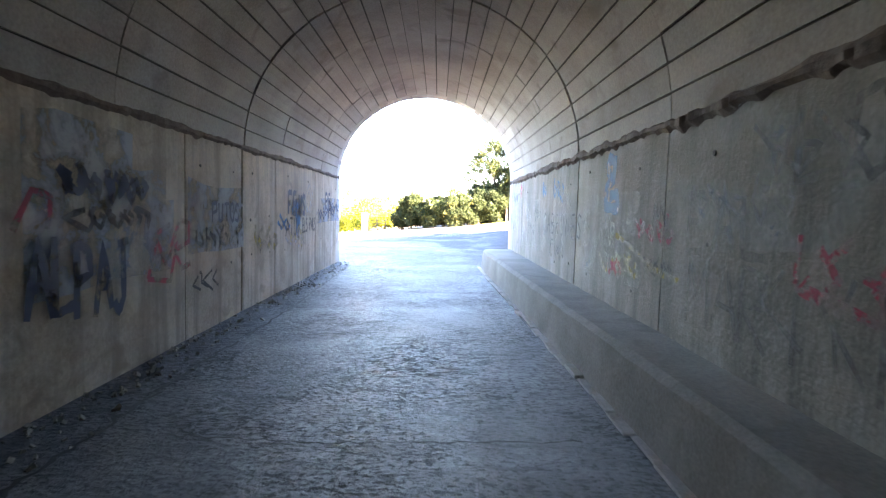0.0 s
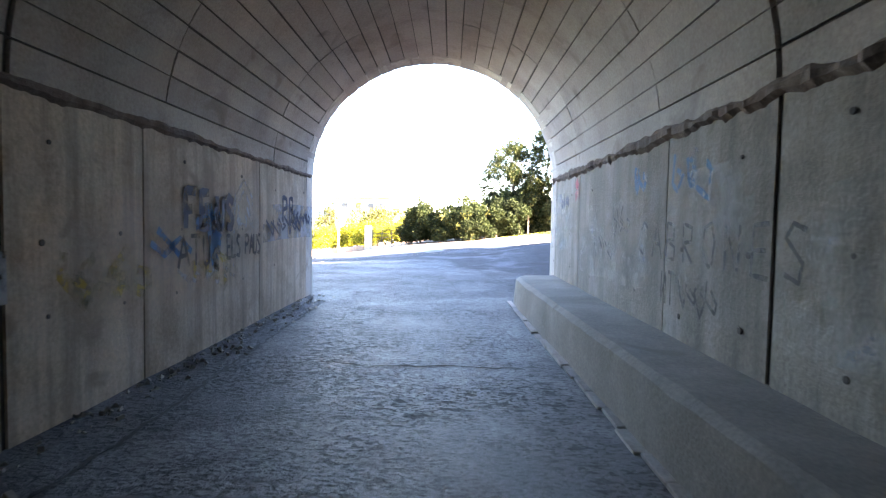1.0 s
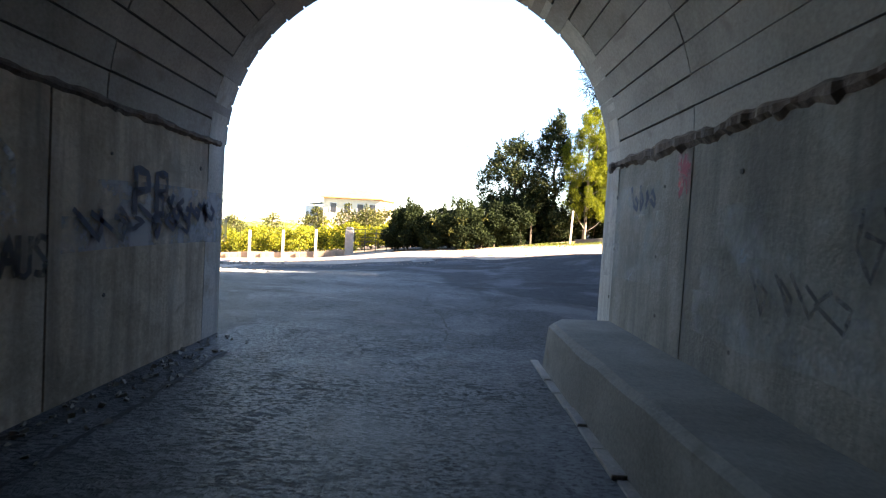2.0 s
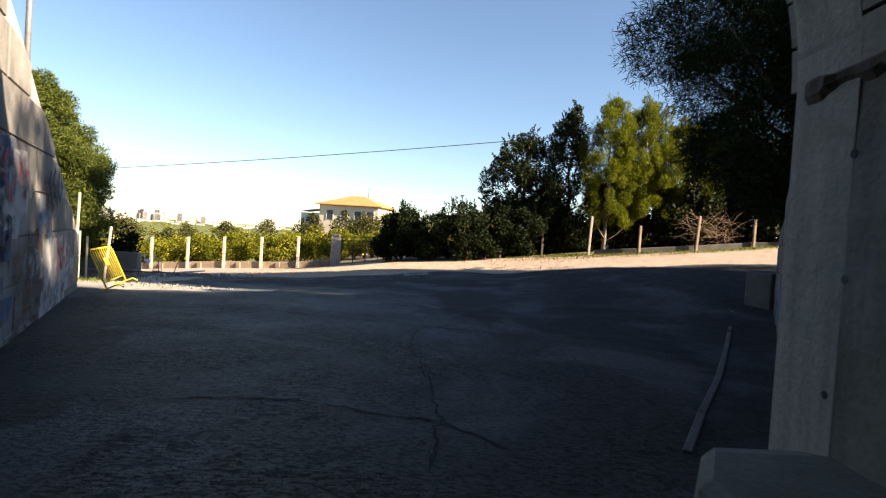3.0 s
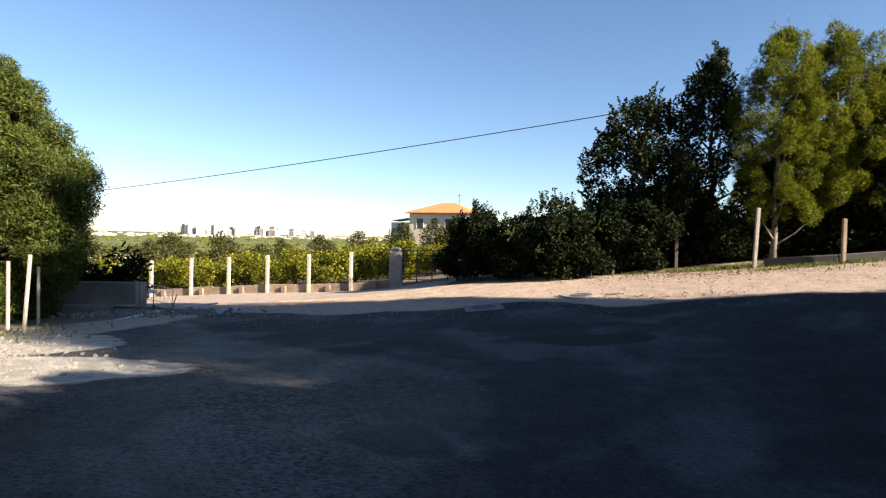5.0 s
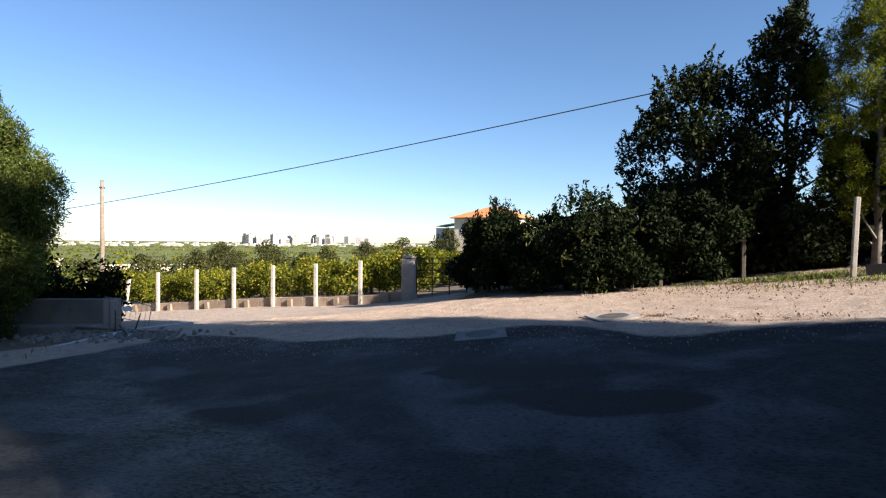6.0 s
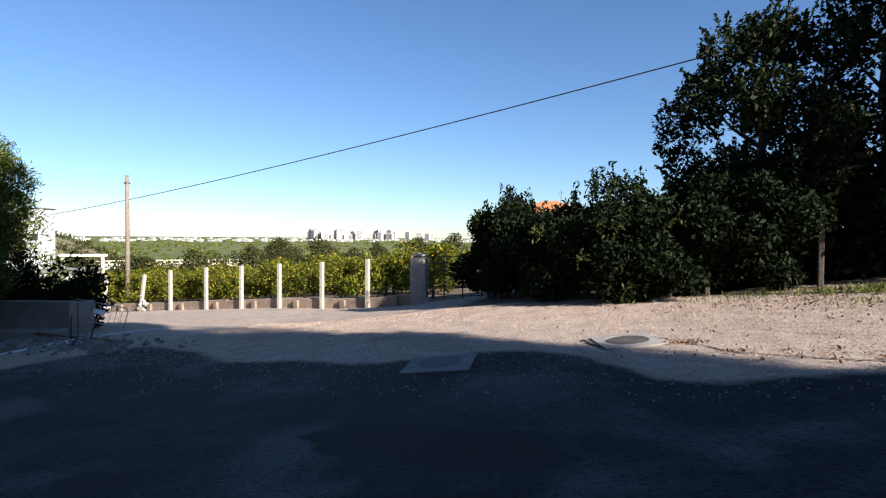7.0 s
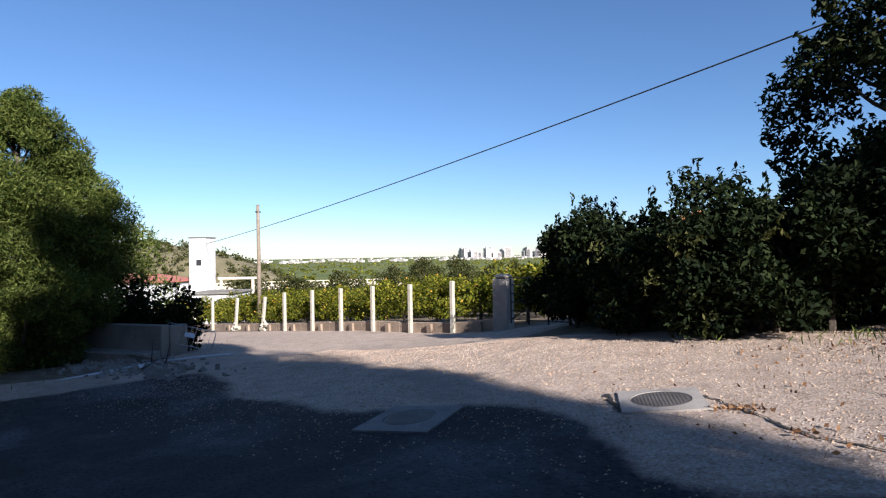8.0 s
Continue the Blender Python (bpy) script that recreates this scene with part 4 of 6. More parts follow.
def scribble(w, h, n, loops=True):
    """Unreadable tag: a run of hooked strokes."""
    out = []
    for k in range(n):
        x = w * k / n
        a = [(x + RNG.normal() * 0.05, h * RNG.uniform(0.7, 1)), (x + RNG.normal() * 0.1, h * RNG.uniform(0.3, 0.6)), (x + w / n * RNG.uniform(0.3, 0.9), h * RNG.uniform(-0.1, 0.25))]
        if loops:
            a += [(x + w / n * 0.9, h * 0.45), (x + w / n * 0.4, h * RNG.uniform(0.5, 0.8))]
        out.append(a)
    return out


def on_left(strokes, mat, y, z, size, width, label=""):
    graffiti(strokes, mat, wall_west, (XL, y, z), (0, 1, 0), (0, 0, 1), size, width, label, 0.005 if mat is M_white else 0.009 + RNG.random() * 0.006, (1, 0, 0))


def on_right(strokes, mat, y, z, size, width, label=""):
    graffiti(strokes, mat, wall_east, (XR, y, z), (0, -1, 0), (0, 0, 1), size, width, label, 0.004 if mat is M_thinwash else 0.008 + RNG.random() * 0.006, (-1, 0, 0))

# sprayed writing, wall by wall
on_left([[(0, 0), (2.0, 0)], [(0, 0.33), (2.05, 0.3)], [(0, 0.62), (1.9, 0.6)], [(0, 0.9), (1.3, 0.85)]], M_white, 8.05, 1.02, 1.0, 0.42, "faded whitewash patches")
on_left([[(0, 0), (1.7, 0)], [(0, 0.3), (1.65, 0.25)], [(0, 0.52), (1.6, 0.45)]], M_white, 10.42, 1.08, 1.0, 0.36, "faded whitewash patches")
on_left([[(0, 0), (3.0, 0.02)], [(0.4, 0.3), (3.1, 0.3)]], M_white, 16.71, 1.25, 1.0, 0.3, "faded whitewash patches")
on_left([[(x * 0.65, y) for x, y in s] for s in letters("AL", 0.75)], M_navy, 8.05, 0.68, 0.56, 0.08, "dark blue sprayed letters")
on_left([[(x * 0.55, y) for x, y in s] for s in letters("PAJ", 0.72)], M_navy, 8.57, 0.6, 0.56, 0.08, "dark blue sprayed letters")
on_left(scribble(1.25, 0.28, 7), M_navy, 8.34, 1.52, 1.0, 0.085)
on_left(scribble(0.95, 0.2, 7), M_black, 8.67, 1.28, 1.0, 0.05)
on_left([[(0, 0), (0.25, 0.5), (0.45, 0.15), (0.8, 0.45), (0.6, -0.1), (0, 0)], [(0.25, 0.6), (0.6, 0.7)]], M_red, 9.58, 0.78, 0.72, 0.055, "red sprayed scrawl")
on_left([[(0, 0), (0.25, 0.35), (0.5, 0.3), (0.5, 0.05), (0.1, -0.05), (0.3, -0.3), (0.55, -0.25)]], M_red, 10.02, 1.05, 0.8, 0.06)
on_left([[(0, 0), (0.2, 0.3), (0.4, 0.25), (0.35, 0.0)]], M_red, 7.95, 1.3, 0.9, 0.06)
on_left(letters("PUTOS", 0.8), M_navy, 11.05, 1.28, 0.23, 0.045, "blue sprayed word")
on_left(scribble(1.3, 0.3, 7), M_faint, 10.61, 0.95, 1.0, 0.05)
on_left(scribble(0.65, 0.25, 4, False), M_black, 10.66, 0.48, 1.0, 0.035)
on_left(letters("FE", 0.9), M_navy, 14.38, 1.36, 0.38, 0.1, "dark sprayed letters")
on_left(letters("US", 0.75), M_navy, 15.12, 1.34, 0.37, 0.11, "dark sprayed letters")
on_left([[(0, 1), (0.1, 0.55), (0.26, 0.05)], [(0.14, 1), (0.24, 0.5), (0.3, 0.0)], [(0.28, 1), (0.36, 0.6), (0.34, 0.25)], [(-0.35, 0.72), (0.2, 0.78), (0.4, 0.7)]], M_blue, 14.88, 0.84, 0.8, 0.17, "blue sprayed mark")
on_left(letters("ATU", 0.85), M_black, 14.22, 0.95, 0.32, 0.05, "black sprayed letters")
on_left([[(0, 0.3), (0.4, 0.1), (0.9, 0.35), (1.3, 0.1)], [(0.2, 0.5), (0.9, 0.05)]], M_blue, 13.72, 1.05, 0.6, 0.07)
on_left([[(x * 0.76, y) for x, y in st] for st in letters("ELS PAUS", 0.72)], M_black, 15.42, 0.98, 0.27, 0.05, "black sprayed words")
on_left([[(0, 0), (0.05, 0.5), (0.35, 0.72), (0.65, 0.5), (0.7, 0.0)], [(0.12, 0), (0.16, 0.42), (0.36, 0.58), (0.55, 0.4), (0.58, 0)]] + scribble(0.7, 0.4, 3), M_whitespray, 15.62, 1.28, 0.95, 0.045)
on_left(scribble(1.5, 0.22, 6), M_whitespray, 14.25, 0.72, 1.0, 0.045)
on_left(scribble(1.2, 0.5, 3), M_yellowspray, 12.54, 0.75, 1.0, 0.1)
on_left(scribble(1.0, 0.4, 3), M_yellowspray, 14.54, 0.7, 1.0, 0.09)
on_left(scribble(1.8, 0.3, 6), M_navy, 16.90, 1.22, 1.0, 0.05)
on_left(letters("PB", 0.9), M_navy, 17.62, 1.42, 0.4, 0.075, "navy sprayed letters")
on_left(scribble(1.2, 0.3, 6), M_navy, 18.1, 1.35, 1.0, 0.06)
on_right([[(0.3, 0.95), (0.1, 0.75), (0.35, 0.6), (0.15, 0.45), (0.1, 0.15), (0.7, 0.1), (0.65, 0.35), (0.3, 0.3)], [(0.15, 0.9), (0.5, 0.85), (0.45, 0.55), (0.2, 0.5)]], M_blue, 10.85, 1.5, 0.72, 0.13, "bright blue sprayed mark")
on_right([[(0, 0.1), (0.5, 0.0), (1.0, -0.15), (1.6, -0.2)]], M_yellowspray, 10.35, 1.2, 1.0, 0.06)
on_right(scribble(1.3, 0.3, 4), M_yellowspray, 10.85, 0.85, 1.0, 0.07)
on_right(scribble(0.9, 0.3, 4), M_red, 9.76, 1.25, 1.0, 0.05)
on_right(scribble(0.5, 0.25, 2), M_red, 10.58, 0.85, 1.0, 0.06)
on_right([[(0, 0), (0.1, 0.4), (0.25, 0.1), (0.3, 0.35), (0.55, 0.0)]], M_faint, 9.36, 1.4, 0.6, 0.04)
on_right(scribble(0.55, 0.16, 4), M_black, 9.45, 1.0, 1.0, 0.035)
on_right(letters("MARI H", 0.75), M_faint, 8.6, 0.72, 0.5, 0.045, "worn dark sprayed letters")
on_right(letters("EAL", 0.9), M_faint, 8.65, 1.27, 0.42, 0.06, "worn dark sprayed letters")
on_right(letters("LO", 0.9), M_faint, 7.4, 1.72, 0.42, 0.055, "worn dark sprayed letters")
on_right(scribble(1.6, 0.5, 6, False), M_faint, 7.69, 0.75, 1.0, 0.035)
on_right(letters("BAR", 0.8), M_green, 10.94, 1.17, 0.26, 0.05, "faded green sprayed letters")
on_right(scribble(0.6, 0.4, 3), M_green, 10.40, 0.8, 1.0, 0.05)
on_right(scribble(0.9, 0.5, 3), M_red, 7.30, 1.0, 1.0, 0.05)
on_right(scribble(1.2, 0.3, 5), M_faint, 8.58, 1.5, 1.0, 0.035)
on_right(scribble(0.9, 0.35, 3), M_faint, 7.79, 1.75, 1.0, 0.04)
for y0, z0, lo in ((13.8, 1.15, 1.6), (12.0, 0.95, 2.6), (9.0, 1.5, 2.4), (17.0, 0.95, 2.9), (19.4, 1.2, 1.9)):
    on_right([[(0.1 * k, 0.3 * k), (lo - 0.15 * k, 0.3 * k + 0.05)] for k in range(3)], M_thinwash, y0, z0, 1.0, 0.36, "faded whitewash patches")
on_right(letters("CABRONES", 1.05), M_black, 14.42, 1.17, 0.33, 0.032, "black sprayed word")
on_right([[(0, 0.9), (0.0, 0), (0.3, 0.9), (0.3, 0)], [(0.45, 0.9), (0.9, 0.9)], [(0.65, 0.9), (0.65, 0)]] + [[(x + 1.1, y) for x, y in s] for s in scribble(2.2, 0.9, 4)], M_black, 13.82, 0.78, 0.32, 0.03)
on_right(scribble(0.75, 0.4, 3), M_blue, 13.66, 1.72, 1.0, 0.05)
on_right(scribble(0.45, 0.35, 2), M_blue, 14.71, 1.8, 1.0, 0.07)
on_right(scribble(0.9, 0.3, 4), M_black, 16.25, 1.05, 1.0, 0.028)
on_right(scribble(0.7, 0.35, 3), M_black, 15.42, 1.35, 1.0, 0.028)
on_right([[(0, 0.6), (0.05, 0.2), (0.12, 0.6), (0.2, 0.25)], [(0.02, 0.4), (0.22, 0.45)]], M_red, 17.39, 1.6, 1.0, 0.08)
on_right(scribble(0.6, 0.3, 4), M_navy, 18.46, 1.7, 1.0, 0.05)
WL_D = (WING_L[1] - WING_L[0]).normalized()
WR_D = (WING_R[1] - WING_R[0]).normalized()


def on_wing(wall, a, d, nrm, strokes, mat, dist, z, size, width):
    graffiti(strokes, mat, wall, a + d * dist + Vector((0, 0, z)), d, (0, 0, 1), size, width, "", 0.07, nrm)


def wash(w, rows, step=0.22):
    return [[(0.12 * (k % 3), step * k), (w * (0.7 + 0.3 * math.sin(k * 2.3) ** 2), step * k + 0.04)] for k in range(rows)]


for mat, dist, z, w, rows in ((M_bluewash, 0.8, -0.1, 2.2, 6), (M_rustspray, 2.9, -0.1, 1.8, 6), (M_pale, 4.4, 0.0, 3.0, 5), (M_bluewash, 1.6, 1.5, 1.2, 3), (M_rustspray, 4.2, 1.2, 1.3, 3), (M_pale, 2.2, 1.2, 1.5, 4)):
    graffiti(wash(w, rows), mat, wing_left, WING_L[0] + WL_D * dist + Vector((0, 0, z)), WL_D, (0, 0, 1), 1.0, 0.3, "faded paint wash", 0.052, WN_L)
for k in range(7):
    on_wing(wing_left, WING_L[0], WL_D, WN_L, scribble(1.0, 0.6, 3), (M_blue, M_navy, M_red, M_whitespray)[k % 4], 1.0 + 0.75 * k, 0.5 + 0.5 * (k % 3), 1.0, 0.1)
    on_wing(wing_right, WING_R[0], WR_D, WN_R, scribble(1.1, 0.7, 3), (M_whitespray, M_navy, M_red, M_blue)[k % 4], 4.6 + 0.7 * k, 0.35 + 0.25 * (k % 3), 1.0, 0.08)

# ---- fence, gate, low walls ----
POSTS = [(-8.11, 0, 1.67), (-10.13, 0, 1.68), (-12.22, 0, 1.68), (-14.27, 0, 1.7), (-16.37, 0, 1.75), (-18.7, 0, 1.76), (-20.84, 9, 1.68), (-23.75, 7, 1.73), (-26.6, 0, 1.65), (-29.2, 0, 1.75), (-32.4, -3, 1.72), (-35.9, 0, 1.7), (-37.4, 0, 1.7), (-38.9, 2, 1.7)]


def fence_y(x):
    return 45.52 - 0.12 * (x + 8.11)


def concrete_post(x, y, lean, h, label, name="fence_post", group="posts of the orchard fence", w=0.065, mat=None):
    r = root(name, (x, y, land(x, y)), 0, label, "post", group)
    bm = bmesh.new()
    box(bm, (-w, -w, -0.3), (w, w, h), 0.012, pose(0, 0, 0, 0, lean, 0))
    part("shaft", bm, mat or M_post, r)
    for z in (0.45, 0.8, 1.15, 1.5):
        part("wire_tie", box(bmesh.new(), (-w - 0.012, -w - 0.012, z), (-w + 0.004, w + 0.01, z + 0.012), 0, pose(0, 0, 0, 0, lean, 0)), M_iron, r)
    return r


for x, lean, h in POSTS:
    concrete_post(x, fence_y(x) - 0.16, lean, h, "leaning pale concrete fence post" if lean else "pale square concrete fence post in sunlight")
    if abs(lean) > 5:
        bm = bmesh.new()
        for _ in range(14):
            q = RNG.uniform(0.04, 0.09)
            box(bm, (-q, -q, -q), (q, q, q), 0.01, pose(x + RNG.normal() * 0.14 + 0.15, fence_y(x) - 0.2 + RNG.normal() * 0.05, land(x, fence_y(x)) + abs(RNG.normal()) * 0.2 + 0.03, *RNG.uniform(0, 90, 3)))
        tagged(as_object("mortar_heap", bm, M_post), "broken mortar at a leaning post's foot", "rubble", kind="stuff")

low_wall = tagged(new("fence_plinth"), "low brown concrete wall under the fence", "wall", kind="structure")
for k in range(30):
    x1 = -6.36 - k * 1.1
    x0 = x1 - 1.1
    ya, yb = fence_y(x0), fence_y(x1)
    bm = bmesh.new()
    d = Vector((x1 - x0, yb - ya, land(x1, yb) - land(x0, ya)))
    m = Matrix.Translation((x0, ya, land(x0, ya))) @ d.to_track_quat("X", "Z").to_matrix().to_4x4()
    box(bm, (0.004, -0.09, -0.3), (d.length - 0.004, 0.09, 0.34 + RNG.normal() * 0.012), 0.012)
    if k % 2 == 0:
        box(bm, (0.4, -0.2, -0.3), (0.62, -0.092, 0.3), 0.012)
    bmesh.ops.transform(bm, matrix=m, verts=bm.verts)
    part("wall_block", bm, M_plinth, low_wall)

bm = bmesh.new()
for z in (0.45, 0.8, 1.15, 1.5):
    for (xa, la, _), (xb, lb, _) in zip(POSTS, POSTS[1:]):
        tube(bm, [(xa, fence_y(xa) - 0.24, land(xa, fence_y(xa)) + z), ((xa + xb) / 2, fence_y((xa + xb) / 2) - 0.24, (land(xa, fence_y(xa)) + land(xb, fence_y(xb))) / 2 + z - 0.03), (xb, fence_y(xb) - 0.24, land(xb, fence_y(xb)) + z)], 0.0022, 4, False)
tagged(as_object("fence_wire", bm, M_iron), "thin rusty fence wire strung between the posts", "wire")

g = root("gate_pillar", (-6.08, 45.18, land(-6.08, 45.18)), 6, "square rendered gate pillar with rounded cap", "pillar")
part("shaft", box(bmesh.new(), (-0.24, -0.24, -0.3), (0.24, 0.24, 1.52), 0.02), M_pillar, g)
bm = bmesh.new()
box(bm, (-0.23, -0.23, 1.524), (0.23, 0.23, 1.66), 0.09)
part("cap", bm, M_pillar, g)

g = root("metal_gate", (-5.8, 45.1, land(-4.9, 45.0) - 0.05), -7, "dark iron farm gate with horizontal bars, closed", "gate")
for z in (0.2, 0.45, 0.7, 0.95, 1.2, 1.4):
    part("bar", tube(bmesh.new(), [(0.02, 0, z), (2.0, 0, z + 0.05)], 0.016, 6), M_iron, g)
for x in (0.03, 0.66, 1.32, 1.98):
    part("upright", tube(bmesh.new(), [(x, 0, 0.08), (x, 0, 1.45)], 0.022, 6), M_iron, g)
part("brace", tube(bmesh.new(), [(0.03, 0.02, 0.2), (1.98, 0.02, 1.4)], 0.014, 6), M_iron, g)

# posts and kerb of the fence by the trees
for x, y, h, lean, lab in ((5.58, 39.25, 1.65, 2, "white-painted concrete post with reddish top"), (7.5, 38.75, 1.15, 0, "thin grey concrete post below the pine"), (9.63, 38.36, 1.42, 3, "grey concrete post beside dead branches"), (11.83, 38.2, 1.15, 0, "grey concrete post by the road"), (13.85, 37.6, 1.3, 0, "grey concrete post by the road"), (3.9, 40.7, 1.5, 0, "slim post under the dark tree"), (2.07, 40.7, 1.5, 0, "slim post before the hedge")):
    # Slim posts take the dark bark tone in place of the hedge's shade.
    concrete_post(x, y, lean, h, lab, "roadside_post", "posts by the trees", 0.045, M_pillar if "white" in lab else M_bark if "slim" in lab else M_plinth)
k = tagged(new("verge_kerb"), "low concrete edging below the trees", "kerb", kind="structure")
for (ax, ay), (bx, by) in zip([(5.9, 39.45), (7.5, 38.95), (9.65, 38.55), (11.85, 38.35)], [(7.5, 38.95), (9.65, 38.55), (11.85, 38.35), (17.0, 37.2)]):
    d = Vector((bx - ax, by - ay, land(bx, by) - land(ax, ay)))
    bm = bmesh.new()
    box(bm, (0, -0.08, -0.2), (d.length - 0.02, 0.08, 0.22), 0.015)
    bmesh.ops.transform(bm, matrix=Matrix.Translation((ax, ay, land(ax, ay))) @ d.to_track_quat("X", "Z").to_matrix().to_4x4(), verts=bm.verts)
    part("edging", bm, M_darkconc, k)

# concrete trough wall with steps beside the orchard road
w = root("trough_wall", (-12.6, 38.25, land(-12.6, 38.25)), 0, "low grey concrete block wall with step, in shade", "wall")
ang = math.degrees(math.atan2(36.7 - 38.25, -16.6 + 12.6))
part("wall_body", box(bmesh.new(), (0, -0.28, -0.3), (4.6, 0.0, 0.86), 0.02, pose(0, 0, 0, 0, 0, ang)), M_bench, w)
part("end_block", box(bmesh.new(), (-0.02, -0.95, -0.3), (0.25, -0.29, 0.8), 0.02, pose(0, 0, 0, 0, 0, ang)), M_bench, w)
part("step", box(bmesh.new(), (0.0, 0.02, -0.3), (5.5, 0.6, 0.2), 0.025, pose(0, 0, 0, 0, 0, ang)), M_bench, w)
b = root("stone_block", (7.0, 28.95, land(7.0, 28.95)), 30, "dark concrete block at the wing wall's end", "block")
part("body", box(bmesh.new(), (-0.45, -0.3, -0.2), (0.45, 0.3, 0.72), 0.03), M_darkconc, b)


def barrier(name, m, mat, label):
    """Crowd barrier: bent tube frame, uprights, two feet."""
    r = tagged(new(name), label, "barrier")
    r.matrix_basis = m
    bm = bmesh.new()
    tube(bm, [(-1.0, 0, 0.12), (-1.0, 0, 0.95), (-0.92, 0, 1.08), (0.92, 0, 1.08), (1.0, 0, 0.95), (1.0, 0, 0.12)], 0.02, 7)
    tube(bm, [(-1.0, 0, 0.25), (1.0, 0, 0.25)], 0.016, 6)
    part("frame", bm, mat, r)
    for k in range(9):
        x = -0.8 + k * 0.2
        part("upright", tube(bmesh.new(), [(x, 0, 0.25), (x, 0, 1.07)], 0.008, 5), mat, r)
    for x in (-0.8, 0.8):
        part("foot", tube(bmesh.new(), [(x, -0.3, 0.0), (x, -0.22, 0.1), (x, 0.22, 0.1), (x, 0.3, 0.0)], 0.018, 6), mat, r)
    part("plate", box(bmesh.new(), (-0.2, -0.006, 0.62), (0.2, 0.006, 0.82), 0.003), mat, r)
    return r


barrier("yellow_barrier", pose(-6.95, 27.45, land(-6.95, 27.45) + 0.02, -24, 0, 109) @ Matrix.Scale(0.8, 4), M_yellow, "yellow steel crowd barrier leaning at the wing wall")
barrier("fallen_barrier", pose(-12.55, 38.85, land(-12.55, 38.85) + 0.1, -25, 16, 57) @ Matrix.Scale(0.66, 4), M_galv, "grey steel barrier tipped over beside the low wall")

p = root("pipe_heap", (-10.9, 37.2, land(-10.9, 37.2)), 0, "loose grey pipes, boards and a frame on the ground", "rubbish")
for a, b, r_, mat in (((0.3, -3.0, 0.02), (-0.1, 0.4, 0.05), 0.035, M_plastic), ((-0.1, 0.3, 0.05), (0.7, 1.7, 0.1), 0.03, M_plastic), ((-1.8, 0.3, 0.04), (0.9, 0.35, 0.06), 0.03, M_wood), ((-1.0, 0.9, 0.05), (0.7, -0.5, 0.1), 0.02, M_iron), ((-0.4, 0.2, 0.0), (-0.5, 0.3, 0.55), 0.015, M_iron), ((0.1, 0.3, 0.0), (0.25, 0.35, 0.5), 0.015, M_iron)):
    part("pipe", tube(bmesh.new(), [a, Vector(a).lerp(Vector(b), 0.5) + Vector((0, 0, 0.01)), b], r_, 7), mat, p)
part("board", box(bmesh.new(), (-0.3, -0.4, 0.03), (0.4, -0.15, 0.06), 0.005, pose(0, 0, 0.02, 4, 3, 30)), M_whitewall, p)
bm = bmesh.new()
for _ in range(260):
    x, y = -11.3 + RNG.normal() * 1.5, 36.9 + RNG.normal() * 0.55
    q = RNG.uniform(0.015, 0.07)
    box(bm, (-q, -q * 1.4, -q * 0.6), (q, q * 1.4, q * 0.6), 0, pose(x, y, land(x, y) + q * 0.25, *RNG.uniform(0, 90, 3)))
tagged(as_object("debris", bm, M_bench), "crumbled concrete and rubbish beside the low wall", "rubble", kind="stuff")


# ---- manholes ----
def manhole(x, y, turn, slab, lift, collar, label):
    r = root("manhole", (x, y, land(x, y)), turn, label, "manhole", "manholes in the road")
    r.matrix_basis = Matrix.Translation((x, y, land(x, y) + lift)) @ pose(0, 0, 0, 2.5, -5.6, 0) @ pose(0, 0, 0, 0, 0, turn)
    bm = bmesh.new()
    n, h = 40, slab / 2
    inner, outer = [], []
    for k in range(n):
        a = 2 * math.pi * k / n
        c, s = math.cos(a), math.sin(a)
        q = h / max(abs(c), abs(s))
        inner.append((c * 0.285, s * 0.285))
        outer.append((c * q, s * q))
    vi = [[bm.verts.new((px, py, z)) for px, py in ring] for ring, z in ((inner, -0.05), (inner, 0.008), (outer, 0.003), (outer, -0.1))]
    for p_, q_ in zip(vi, vi[1:]):
        for k in range(n):
            bm.faces.new((p_[k], p_[(k + 1) % n], q_[(k + 1) % n], q_[k]))
    bmesh.ops.recalc_face_normals(bm, faces=bm.faces)
    part("collar", bm, collar, r, "square concrete collar")
    bm = bmesh.new()
    tube(bm, [(0, 0, -0.05), (0, 0, 0.004)], 0.275, 36)
    for i in range(-7, 8):
        for j in range(-7, 8):
            if math.hypot(i, j) * 0.034 < 0.25:
                box(bm, (i * 0.034 - 0.012, j * 0.034 - 0.012, 0.004), (i * 0.034 + 0.012, j * 0.034 + 0.012, 0.008))
    part("cover", bm, M_castiron, r, "brown cast iron cover with raised pattern")


manhole(0.85, 36.78, 23, 0.78, 0.016, M_collar, "round iron manhole cover in a pale concrete square")
manhole(-1.38, 35.6, 12, 0.88, 0.014, M_shadecollar, "round iron manhole cover in a concrete square coloured as shaded")

# ---- pole, cable, buildings ----
p = root("utility_pole", (-25.3, 49.7, land(-25.3, 49.7)), 0, "slim weathered wooden utility pole behind the fence", "pole")
part("shaft", tube(bmesh.new(), [(0, 0, -0.4), (0.02, 0, 3.5), (-0.02, 0, 7.0)], [0.13, 0.11, 0.085], 10), M_wood, p)
part("bracket", box(bmesh.new(), (-0.05, -0.16, 6.55), (0.05, 0.16, 6.62), 0.008), M_iron, p)
bm = bmesh.new()
tube(bm, [(x, 55.1 - 0.225 * (x + 41.5), 6.265 + 0.1085 * x + 0.000668 * x * x) for x in np.linspace(-41.5, 40, 40)], 0.02, 5)
tagged(as_object("overhead_cable", bm, M_iron), "single dark overhead cable crossing the sky", "cable")


